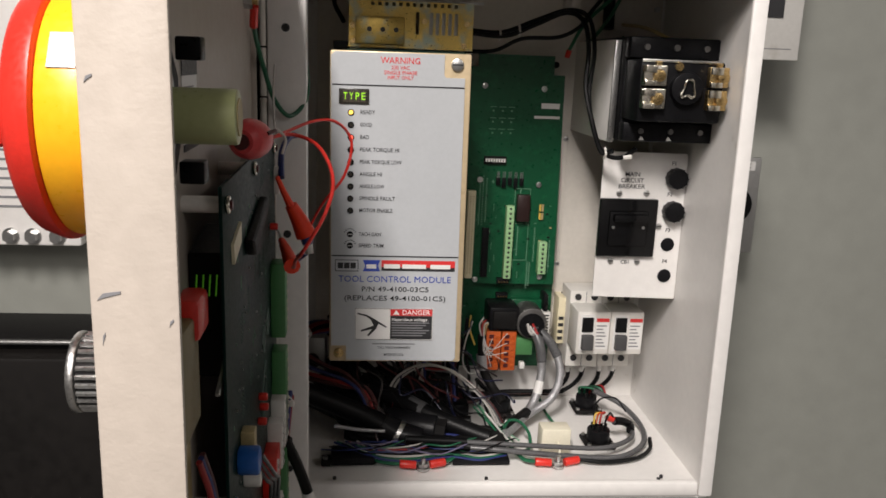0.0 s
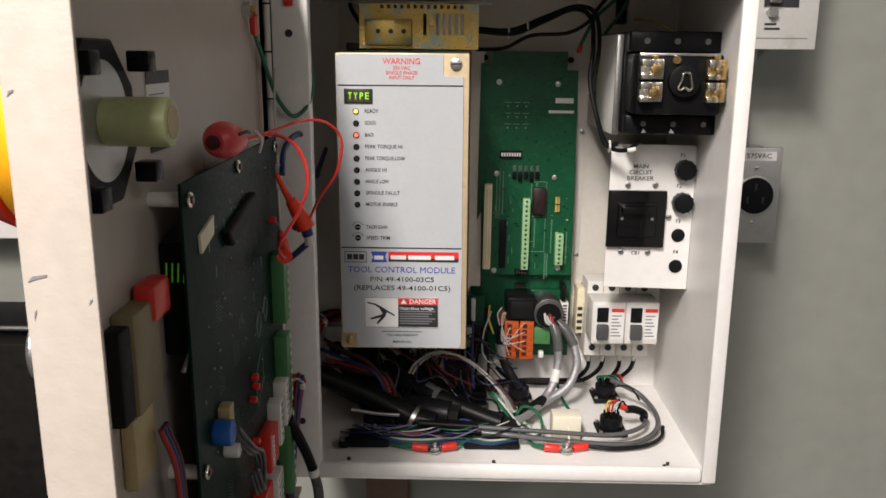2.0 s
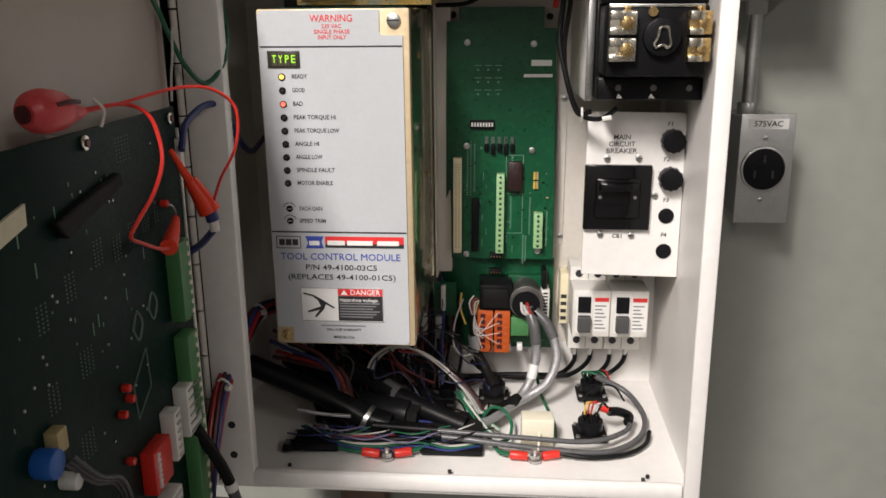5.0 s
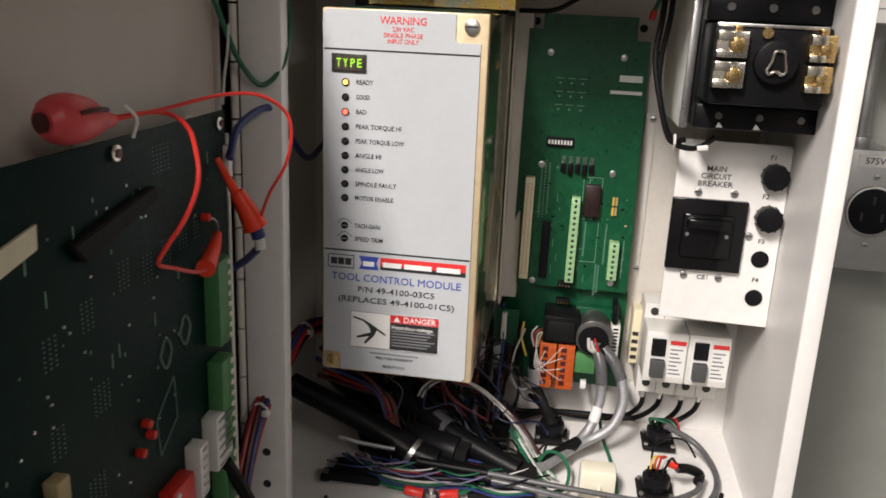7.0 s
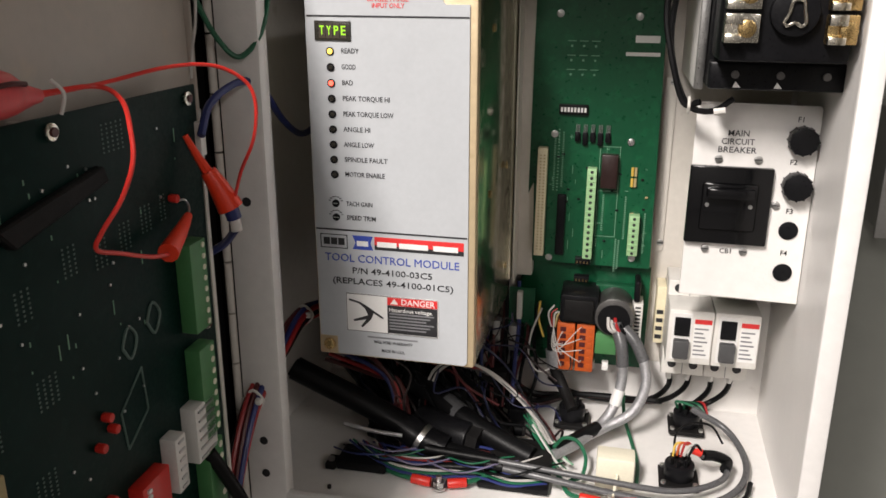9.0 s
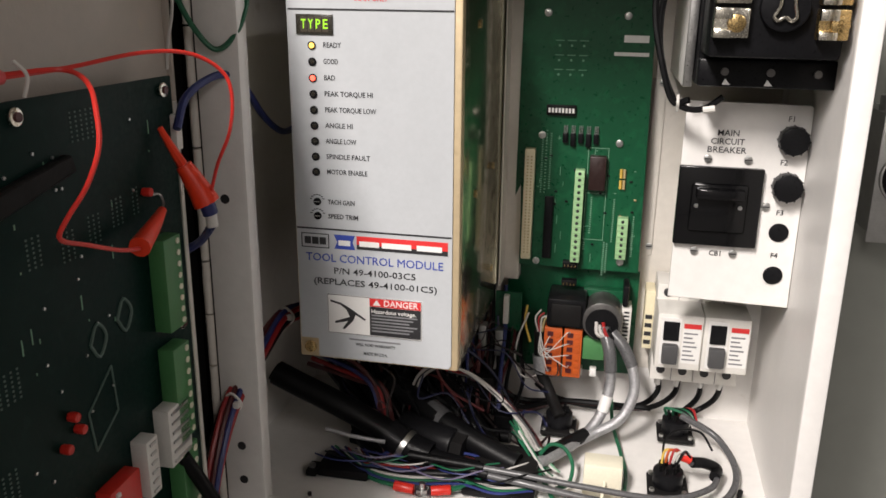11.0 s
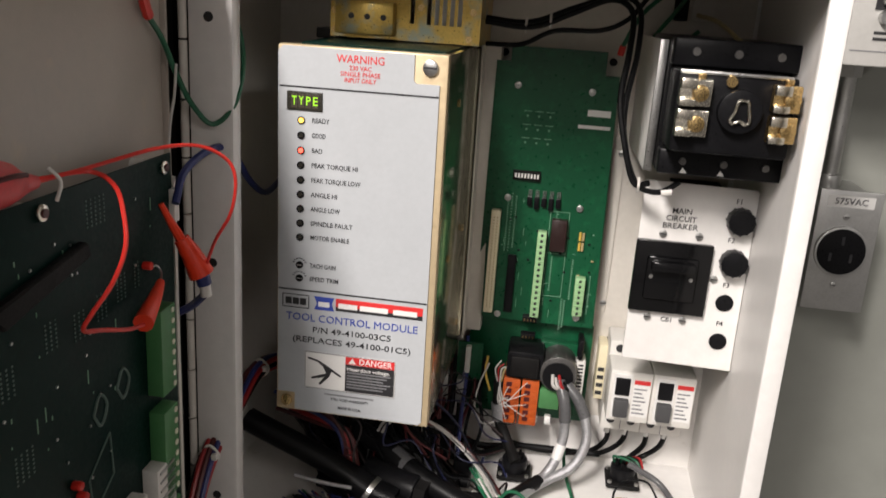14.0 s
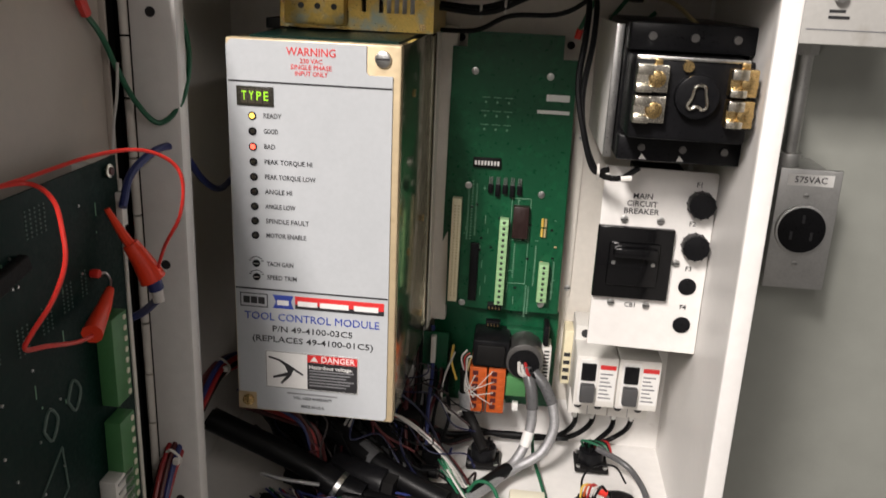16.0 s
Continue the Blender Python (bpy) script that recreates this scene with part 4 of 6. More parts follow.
ex = thing("switch_shaft_mount", (-0.08, HY, 1.435), "black mounting frame with a pale green shaft sleeve", "shaft mount")
octo = [(HY + 0.040 * math.cos(radians(22.5 + 45 * k)), HZ - 0.001 + 0.040 * math.sin(radians(22.5 + 45 * k))) for k in range(8)]
part("frame", prism(octo, "x", -0.0863, -0.0800, bevel=0.0008), MATT, ex, smooth=False)
part("inner_plate", rod((-0.0800, HY, HZ), (-0.0794, HY, HZ), 0.027, sides=40), CAST, ex)
for y, z in ((0.036, 0.026), (0.036, -0.027), (-0.030, 0.026), (-0.030, -0.030)):
    part("lug", box(-0.0800, -0.0690, HY + y - 0.0055, HY + y + 0.0055, HZ + z - 0.0050, HZ + z + 0.0050, 0.001), BLACK, ex)
part("sleeve", rod((-0.0795, HY, HZ), (-0.0495, HY, HZ), 0.0110, sides=32, bevel=0.0012), FIBRE, ex, "pale green nylon shaft sleeve")
part("sleeve_bore", rod((-0.0495, HY, HZ), (-0.0490, HY, HZ), 0.0075, sides=24), TAN, ex)
stk = thing("door_sticker", (-0.086, 0.418, 1.455), "white paper sticker with black end bands", "sticker")
part("paper", box(-0.0864, -0.0859, 0.4000, 0.4370, 1.4550, 1.4985), PAPER, stk)
part("band", box(-0.0862, -0.0856, 0.4000, 0.4370, 1.4915, 1.4985), INK, stk)
part("band", box(-0.0862, -0.0856, 0.4000, 0.4370, 1.4550, 1.4585), INK, stk)
for k in range(6):
    part("print_bar", box(-0.0862, -0.0857, 0.4030, 0.4330 - 0.003 * (k % 3), 1.4630 + 0.0045 * k, 1.4637 + 0.0045 * k), GREY_INK, stk)
stud = thing("ground_stud", (-0.082, 0.632, 1.535), "plated ground stud with red ring terminal on the door", "stud")
part("stud_bolt", rod((-0.0865, 0.632, 1.5420), (-0.0760, 0.632, 1.5420), 0.0036, sides=10), BRASS, stud)
part("nut", rod((-0.0862, 0.632, 1.5420), (-0.0800, 0.632, 1.5420), 0.0062, sides=6), STEEL, stud)
part("ring_lug", sweep([(-0.079, 0.634, 1.538), (-0.080, 0.639, 1.531), (-0.081, 0.6450, 1.5240)], 0.0034), RED, stud, "red crimp sleeve")

dpcb = thing("door_circuit_board", (-0.067, 0.51, 1.10), "dark green circuit board on stand-offs inside the door", "circuit board")
PX = -0.0660
part("board", box(-0.0678, PX, 0.384, 0.6385, 1.099, 1.4410, 0.0003), PCB_DARK, dpcb)
for y, z in ((0.3935, 1.4310), (0.5030, 1.4340), (0.6270, 1.4335), (0.6265, 1.2855), (0.3935, 1.27), (0.51, 1.12)):
    post = part("standoff", rod((-0.0865, y, z), (-0.0678, y, z), 0.0042, sides=12), WHITE, dpcb, "white nylon stand-off")
    part("screw", rod((PX, y, z), (PX + 0.0025, y, z), 0.0045, sides=14, bevel=0.0008), SILVER, post)
    part("screw_core", rod((PX + 0.0025, y, z), (PX + 0.0036, y, z), 0.0024, sides=10), MAROON, post)
part("edge_strip", box(-0.0676, PX + 0.0008, 0.6387, 0.6425, 1.10, 1.4250), PLATE, dpcb)
part("edge_clip", box(PX - 0.001, PX + 0.0040, 0.6340, 0.6410, 1.3960, 1.4180, 0.001), WHITE, dpcb)


def door_terminals(z0, z1, count):
    strip = part("terminal_block", box(PX, PX + 0.0110, 0.5970, 0.6160, z0, z1, 0.0008), GREEN_BLOCK, dpcb, "green screw terminal block")
    pitch = (z1 - z0) / count
    for k in range(count):
        z = z0 + pitch * (k + 0.5)
        part("terminal_screw", rod((PX + 0.0109, 0.6120, z), (PX + 0.0116, 0.6120, z), pitch * 0.26, sides=8), PALE_BLOCK, strip)
    return strip


for z0, z1 in ((1.2905, 1.3490), (1.2150, 1.2790), (1.1350, 1.2090)):
    door_terminals(z0, z1, 8)
part("long_component", prism([(0.455, 1.3990), (0.533, 1.4120), (0.536, 1.4030), (0.465, 1.3880)], "x", PX, PX + 0.006, bevel=0.0012), MATT, dpcb, "long black component lying aslant")
part("pale_label", prism([(0.4080, 1.4080), (0.4370, 1.4140), (0.4360, 1.4030), (0.4095, 1.3970)], "x", PX, PX + 0.0016), IVORY, dpcb, "ivory label")
drng = random.Random(11)
for y0, z0, n in ((0.541, 1.416, 5), (0.4995, 1.362, 3), (0.5240, 1.358, 3), (0.5460, 1.361, 3), (0.5670, 1.365, 3), (0.5870, 1.367, 2), (0.4650, 1.352, 3), (0.4350, 1.345, 3), (0.4700, 1.305, 4), (0.4350, 1.300, 3), (0.4600, 1.258, 4), (0.4400, 1.220, 3)):
    for k in range(n):
        for j in range(7):
            part("silk_mark", box(PX, PX + 0.0003, y0 + 0.0042 * k, y0 + 0.0042 * k + 0.0012, z0 + 0.0024 * j, z0 + 0.0024 * j + 0.0010), FAINT, dpcb)
for k in range(26):
    y, z = drng.uniform(0.40, 0.61), drng.choice((1.405, 1.372, 1.352, 1.333, 1.318)) + drng.uniform(-0.012, 0.012)
    h = drng.choice((0.0025, 0.008, 0.0012))
    part("silk_mark", box(PX, PX + 0.0003, y, y + 0.0008, z, z + h), LEGEND, dpcb)
for k in range(34):
    y, z = drng.uniform(0.41, 0.605), drng.uniform(1.25, 1.425)
    part("solder_joint", rod((PX, y, z), (PX + 0.0008, y, z), 0.0009, sides=6), STEEL, dpcb)
for y, z in ((0.568, 1.3130), (0.543, 1.3080)):
    part("bare_ring", sweep([(PX + 0.0003, y - 0.007, z), (PX + 0.0003, y, z + 0.010), (PX + 0.0003, y + 0.007, z + 0.001), (PX + 0.0003, y, z - 0.009), (PX + 0.0003, y - 0.007, z)], 0.0010, sides=6, steps=4), FAINT, dpcb)
for a, b in (((0.528, 1.272), (0.551, 1.290)), ((0.551, 1.290), (0.553, 1.262)), ((0.553, 1.262), (0.531, 1.248)), ((0.531, 1.248), (0.528, 1.272))):
    part("pad_row", sweep([(PX + 0.0003, *a), (PX + 0.0003, *b)], 0.0007, sides=6, steps=2), FAINT, dpcb)
for y, z in ((0.513, 1.2790), (0.517, 1.2700), (0.505, 1.2650), (0.508, 1.2310), (0.598, 1.378)):
    part("red_capacitor", rod((PX, y, z), (PX + 0.006, y, z), 0.0027, sides=12, bevel=0.001), RED, dpcb)
sw2 = part("red_switch_bank", box(PX, PX + 0.0100, 0.5250, 0.5530, 1.1950, 1.2260, 0.0008), RED, dpcb, "red switch bank with white levers")
for k in range(7):
    part("lever", box(PX + 0.0100, PX + 0.0115, 0.5290, 0.5320, 1.1985 + 0.0038 * k, 1.2008 + 0.0038 * k), PAPER, sw2)
part("red_switch_bank", box(PX, PX + 0.0100, 0.500, 0.526, 1.165, 1.190, 0.0008), RED, dpcb)
for y0, y1, z0, z1 in ((0.5600, 0.5720, 1.2000, 1.2370), (0.5850, 0.6100, 1.2050, 1.2440), (0.5400, 0.5620, 1.1450, 1.1820), (0.4700, 0.4980, 1.1350, 1.1800)):
    hdr = part("white_header", box(PX, PX + 0.0110, y0, y1, z0, z1, 0.0008), WHITE, dpcb, "white pin header")
    for k in range(6):
        zz = z0 + (z1 - z0) * (k + 0.5) / 6
        part("pin", box(PX + 0.0110, PX + 0.0118, y0 + 0.003, y1 - 0.003, zz - 0.0008, zz + 0.0008), STEEL, hdr)
part("blue_capacitor", rod((PX, 0.416, 1.284), (PX + 0.012, 0.416, 1.284), 0.0080, sides=24, bevel=0.0015), BLUE, dpcb, "round blue component")
part("yellow_capacitor", box(PX, PX + 0.008, 0.425, 0.435, 1.283, 1.296, 0.001), TAN, dpcb)
part("white_button", rod((PX, 0.436, 1.262), (PX + 0.010, 0.436, 1.262), 0.0050, sides=16, bevel=0.001), WHITE, dpcb)
loop_m = [(PX + 0.006, 0.432, 1.275), (PX + 0.012, 0.446, 1.255), (PX + 0.012, 0.468, 1.240), (PX + 0.010, 0.480, 1.218), (PX + 0.012, 0.468, 1.212), (PX + 0.012, 0.452, 1.236)]
for k in range(3):
    wire([(x + 0.0024 * k, y, z + 0.002 * k) for x, y, z in loop_m], 0.0013, GREY_CABLE, "grey ribbon wire folded over the door board")

blk = thing("door_terminal_block", (-0.078, 0.345, 1.29), "tan relay socket with red cap behind the board", "relay")
part("socket_body", box(-0.0862, -0.0745, 0.328, 0.362, 1.3350, 1.3870, 0.002), OLIVE, blk)
part("lower_tag", box(-0.0862, -0.0785, 0.328, 0.356, 1.2950, 1.3330, 0.002), TAN, blk)
part("red_cap", box(-0.0840, -0.0720, 0.3520, 0.3760, 1.3750, 1.3950, 0.003), RED, blk, "red plastic cap")
part("dark_side", box(-0.0862, -0.0760, 0.3130, 0.3280, 1.3360, 1.3830, 0.002), MATT, blk)
mod2 = thing("display_unit", (-0.078, 0.40, 1.32), "black display unit with glowing green digits behind the board", "display unit")
part("unit_body", prism([(0.400, 1.405), (0.450, 1.410), (0.450, 1.330), (0.400, 1.340)], "x", -0.0862, -0.0695, bevel=0.001), BLACK, mod2, smooth=False)
for k in range(4):
    part("digit_bar", prism([(-0.0830 + 0.0033 * k, 1.383), (-0.0824 + 0.0033 * k, 1.383), (-0.0816 + 0.0033 * k, 1.394), (-0.0822 + 0.0033 * k, 1.394)], "y", 0.3992, 0.4000), LED_DIM, mod2)
part("bright_clip", sweep([(-0.0700, 0.380, 1.338), (-0.0690, 0.402, 1.350)], 0.0013), STEEL, mod2)
for k, (m, dz) in enumerate(((RED_WIRE, 0), (BLUE_WIRE, 0.004), (MAROON, 0.008))):
    wire([(-0.074, 0.350 + dz, 1.318), (-0.070, 0.358 + dz, 1.29), (-0.072, 0.365 + dz, 1.24), (-0.074, 0.37 + dz, 1.16), (-0.074, 0.372 + dz, 1.105)], 0.0016, m, "thin wire hanging down inside the door")

# ---- test leads on the door board ----
clamp = thing("large_test_clip", (-0.058, 0.46, 1.44), "faded red insulated test clip hanging over the board", "test clip", "test leads")
part("boot", sweep([(-0.0650, 0.4480, 1.4560), (-0.0625, 0.4580, 1.4565), (-0.0600, 0.4690, 1.4555), (-0.0585, 0.4775, 1.4540), (-0.0565, 0.4885, 1.4530)], 0.0098, sides=18, steps=8, profile=(0.0066, 0.0100, 0.0112, 0.0116, 0.0112, 0.0104, 0.0094, 0.0078, 0.0058, 0.0042, 0.0030)), PINK_RED, clamp)
part("slit", sweep([(-0.0520, 0.4560, 1.4600), (-0.0490, 0.4640, 1.4610), (-0.0488, 0.4720, 1.4600)], 0.0012), MAROON, clamp, "dark fold in the boot")
part("boot_mouth", rod((-0.0655, 0.4465, 1.4560), (-0.0645, 0.4500, 1.4560), 0.0045, sides=16), MAROON, clamp)
part("tie", sweep([(-0.0500, 0.4890, 1.4600), (-0.0450, 0.4900, 1.4540), (-0.0470, 0.4890, 1.4450)], 0.0009), WHITE, clamp, "white cable tie")
wire([(-0.056, 0.490, 1.453), (-0.048, 0.522, 1.455), (-0.032, 0.554, 1.460), (-0.019, 0.577, 1.459), (-0.009, 0.592, 1.450), (-0.006, 0.598, 1.437), (-0.012, 0.605, 1.415), (-0.028, 0.618, 1.392), (-0.040, 0.628, 1.368)],
     0.0011, LEAD_RED, "thin red test lead looping across the hinge", group="test leads")
wire([(-0.056, 0.490, 1.454), (-0.043, 0.510, 1.455), (-0.028, 0.506, 1.450), (-0.019, 0.497, 1.438), (-0.017, 0.493, 1.424), (-0.022, 0.489, 1.408), (-0.030, 0.484, 1.394), (-0.036, 0.486, 1.384), (-0.041, 0.510, 1.374), (-0.044, 0.540, 1.362), (-0.046, 0.559, 1.357)],
     0.0012, LEAD_RED, "bright red test lead looping over the board", group="test leads")
clip = thing("mini_test_clip", (-0.055, 0.635, 1.35), "bright red mini hook test clip", "test clip", "test leads")
part("nose", sweep([(-0.0620, 0.6155, 1.4130), (-0.0570, 0.6190, 1.4000), (-0.0520, 0.6215, 1.3890)], 0.0018, r_end=0.0034), CLIP_RED, clip)
part("grip", sweep([(-0.0520, 0.6215, 1.3900), (-0.0460, 0.6240, 1.3780), (-0.0410, 0.6260, 1.3660)], 0.0050, sides=12, r_end=0.0084), CLIP_RED, clip)
part("blue_end", sweep([(-0.0410, 0.6260, 1.3660), (-0.0395, 0.6270, 1.3590)], 0.0048, sides=10), BLUE_WIRE, clip)
part("white_tip", sweep([(-0.0395, 0.6270, 1.3590), (-0.0385, 0.6270, 1.3510)], 0.0036, sides=10), WHITE, clip)
clip2 = thing("mini_test_clip", (-0.058, 0.59, 1.35), "bright red mini hook test clip on the board", "test clip", "test leads")
part("grip", sweep([(-0.0580, 0.6040, 1.3660), (-0.0530, 0.5860, 1.3620), (-0.0470, 0.5610, 1.3570)], 0.0026, sides=10, r_end=0.0060), CLIP_RED, clip2)
part("hook", sweep([(-0.0580, 0.6040, 1.3660), (-0.0600, 0.6090, 1.3700), (-0.0630, 0.6100, 1.3740), (-0.0650, 0.6060, 1.3745)], 0.0008), STEEL, clip2)
wire([(-0.060, 0.631, 1.410), (-0.061, 0.648, 1.428), (-0.056, 0.680, 1.438), (-0.050, 0.700, 1.432), (-0.052, 0.740, 1.403), (-0.054, 0.780, 1.386), (-0.058, 0.830, 1.388), (-0.060, 0.900, 1.40)],
     0.0026, BLUE_WIRE, "twisted dark blue leads from the door into the box", group="test leads")
wire([(-0.0420, 0.632, 1.350), (-0.058, 0.645, 1.335), (-0.074, 0.648, 1.325), (-0.080, 0.640, 1.322)], 0.0028, BLUE_WIRE, "short dark blue lead behind the clip", group="test leads")
wire([(-0.0810, 0.6450, 1.5240), (-0.0800, 0.660, 1.510), (-0.075, 0.668, 1.488), (-0.069, 0.678, 1.467), (-0.057, 0.684, 1.454), (-0.044, 0.692, 1.469), (-0.046, 0.712, 1.499), (-0.058, 0.720, 1.534), (-0.075, 0.725, 1.55)],
     0.0019, GREEN_WIRE, "green and yellow ground wire between door and box")
wire([(-0.0650, 0.6340, 1.4450), (-0.066, 0.640, 1.462), (-0.067, 0.648, 1.476), (-0.066, 0.650, 1.496)], 0.0009, WHITE_WIRE, "thin white wire by the hinge")
part("ground_tag", box(-0.0640, -0.0560, 0.6850, 0.6873, 1.5480, 1.5560, 0.0005), RED, encl, "red ring terminal")

# ---- wiring in the enclosure ----
LAID[0] = FITTINGS
wire([(-0.022, 0.770, 1.133), (0.002, 0.770, 1.129), (0.030, 0.772, 1.126)], 0.0019, FOIL, "short bright stripped cable in the tangle")
LAID[0] = SQUARE
tie = thing("wire_bundle", (-0.06, 0.70, 1.15), "tied bundle of red, blue and dark wires leaving the box", "wire bundle")
path_b = [(-0.020, 0.850, 1.212), (-0.038, 0.806, 1.231), (-0.0540, 0.764, 1.2380), (-0.0590, 0.722, 1.2220), (-0.0630, 0.682, 1.2000), (-0.0640, 0.655, 1.170), (-0.0655, 0.636, 1.130), (-0.067, 0.622, 1.085)]
for k, m in enumerate((RED_WIRE, BLUE_WIRE, MAROON, RED_WIRE, RUBBER, BLUE_WIRE, RED_WIRE, RUBBER)):
    a = 0.785 * k
    part("strand", sweep([(x + 0.0054 * math.cos(a + 9 * y), y, z + 0.0054 * math.sin(a + 9 * y)) for x, y, z in path_b], 0.0022), m, tie)
for y, x, z in ((0.764, -0.0540, 1.2380), (0.682, -0.0630, 1.2000)):
    part("tie_wrap", sweep([(x - 0.008, y, z), (x, y, z + 0.008), (x + 0.008, y, z), (x, y, z - 0.008), (x - 0.008, y, z)], 0.0012, sides=6, steps=4), WHITE, tie)
    part("tie_head", box(x + 0.004, x + 0.0085, y - 0.0065, y - 0.002, z - 0.0005, z + 0.004, 0.0006), WHITE, tie)

LAID[0] = FITTINGS
big = thing("black_cable", (0.0, 0.82, 1.11), "thick black sheathed cable lying across the box floor", "cable", "floor cables")
part("sheath", sweep([(-0.074, 0.790, 1.171), (-0.051, 0.790, 1.161), (-0.020, 0.790, 1.148), (0.011, 0.790, 1.134), (0.038, 0.786, 1.122)], 0.0108, sides=14), RUBBER, big)
part("collar", sweep([(0.028, 0.788, 1.126), (0.042, 0.785, 1.119)], 0.0135, sides=18), BLACK, big)
part("clamp_ring", sweep([(0.043, 0.785, 1.119), (0.047, 0.784, 1.117)], 0.0138, sides=18), STEEL, big, "bright clamp ring")
part("gland", sweep([(0.047, 0.784, 1.117), (0.068, 0.780, 1.112)], 0.0128, sides=18), BLACK, big)
part("seal", rod((-0.0745, 0.790, 1.1712), (-0.0760, 0.790, 1.1720), 0.0085, sides=16), MATT, big)
part("tail", sweep([(0.050, 0.783, 1.116), (0.075, 0.778, 1.112), (0.11, 0.772, 1.110)], 0.0080, sides=12), RUBBER, big)
big2 = thing("black_cable", (0.07, 0.84, 1.11), "thick black cable with a grey wrapped label", "cable", "floor cables")
part("sheath", sweep([(0.018, 0.846, 1.142), (0.046, 0.830, 1.137), (0.068, 0.815, 1.131), (0.097, 0.800, 1.123), (0.124, 0.790, 1.116), (0.142, 0.784, 1.112)], 0.0100, sides=14), RUBBER, big2)
part("label_wrap", sweep([(0.058, 0.8225, 1.1337), (0.074, 0.8118, 1.1292)], 0.0106, sides=14), GREY_CABLE, big2)
for k, (pts, r) in enumerate((
    ([(-0.02, 0.90, 1.16), (0.0, 0.86, 1.142), (0.03, 0.83, 1.118), (0.06, 0.80, 1.108), (0.10, 0.785, 1.106)], 0.0055),
    ([(0.02, 0.92, 1.17), (0.035, 0.89, 1.145), (0.055, 0.86, 1.112), (0.085, 0.845, 1.105), (0.13, 0.835, 1.108)], 0.0060),
    ([(-0.06, 0.90, 1.15), (-0.03, 0.87, 1.125), (0.01, 0.84, 1.110), (0.05, 0.815, 1.105), (0.09, 0.80, 1.112)], 0.0050),
    ([(0.06, 0.91, 1.19), (0.062, 0.895, 1.16), (0.07, 0.87, 1.13), (0.09, 0.84, 1.116), (0.12, 0.81, 1.115)], 0.0045),
    ([(-0.03, 0.86, 1.118), (0.0, 0.80, 1.106), (0.04, 0.770, 1.104), (0.08, 0.765, 1.106), (0.13, 0.775, 1.110)], 0.0042),
    ([(0.03, 0.88, 1.155), (0.05, 0.865, 1.150), (0.075, 0.850, 1.140), (0.10, 0.83, 1.122), (0.125, 0.80, 1.112)], 0.0060),
    ([(-0.04, 0.93, 1.19), (-0.01, 0.90, 1.165), (0.02, 0.875, 1.150), (0.04, 0.85, 1.125), (0.06, 0.82, 1.112)], 0.0050))):
    wire(pts, r, RUBBER, "black cable in the tangle on the box floor", "black_cable", "cable", "floor cables", sides=10)
for pts, r in (([(-0.03, 0.93, 1.20), (-0.015, 0.90, 1.18), (0.0, 0.865, 1.150), (0.02, 0.84, 1.118), (0.045, 0.83, 1.108)], 0.0060),
               ([(0.045, 0.925, 1.205), (0.048, 0.905, 1.18), (0.052, 0.88, 1.145), (0.058, 0.86, 1.12), (0.07, 0.845, 1.106)], 0.0050),
               ([(0.005, 0.90, 1.11), (0.02, 0.87, 1.106), (0.05, 0.85, 1.106), (0.08, 0.83, 1.106), (0.12, 0.825, 1.108)], 0.0085),
               ([(-0.01, 0.81, 1.106), (0.03, 0.80, 1.106), (0.07, 0.81, 1.106), (0.10, 0.815, 1.106)], 0.0080),
               ([(0.10, 0.92, 1.16), (0.098, 0.90, 1.13), (0.10, 0.87, 1.108), (0.115, 0.85, 1.106)], 0.0045)):
    wire(pts, r, RUBBER, "black cable in the tangle on the box floor", "black_cable", "cable", "floor cables", sides=10)
clamp2 = thing("cable_clip", (0.02, 0.86, 1.13), "black moulded cable clip with a grey tab", "cable clip")
part("clip_body", box(0.006, 0.030, 0.852, 0.878, 1.118, 1.146, 0.004), MATT, clamp2)
part("tab", box(0.012, 0.026, 0.849, 0.852, 1.124, 1.140, 0.001), GREY_CABLE, clamp2)
side = thing("side_connector", (0.098, 0.90, 1.15), "pale connectors hanging beside the module", "connector")
for x, z in ((0.089, 1.176), (0.105, 1.172)):
    part("housing", box(x, x + 0.0075, 0.893, 0.905, z - 0.012, z + 0.014, 0.001), CAST, side)
    part("lead", sweep([(x + 0.004, 0.899, z - 0.012), (x + 0.003, 0.899, z - 0.03), (x - 0.004, 0.89, z - 0.055)], 0.0022), MAROON, side)
part("green_tab", box(0.084, 0.100, 0.898, 0.902, 1.140, 1.153), PCB, side)
plug = thing("cable_plug", (0.06, 0.80, 1.10), "round black cable plug lying in the tangle", "plug", "floor plugs")
part("shell", rod((0.035, 0.815, 1.116), (0.088, 0.795, 1.116), 0.0165, sides=28, bevel=0.002), BLACK, plug)
part("nut", rod((0.088, 0.795, 1.116), (0.098, 0.7912, 1.116), 0.0140, sides=8), MATT, plug)
plug2 = thing("cable_plug", (0.12, 0.80, 1.10), "square black connector body on the floor", "plug", "floor plugs")
part("shell", box(0.104, 0.160, 0.772, 0.812, 1.0972, 1.1150, 0.004), MATT, plug2)
part("shell_step", box(0.092, 0.104, 0.780, 0.806, 1.0985, 1.1120, 0.002), BLACK, plug2)
part("shell_lip", box(0.100, 0.160, 0.752, 0.772, 1.0972, 1.1030, 0.0015), BLACK, plug2)
flat = thing("flat_connector", (-0.01, 0.76, 1.097), "flat black connector lying near the front rim", "connector")
part("shell", box(-0.025, 0.020, 0.752, 0.782, 1.0972, 1.1060, 0.002), BLACK, flat)
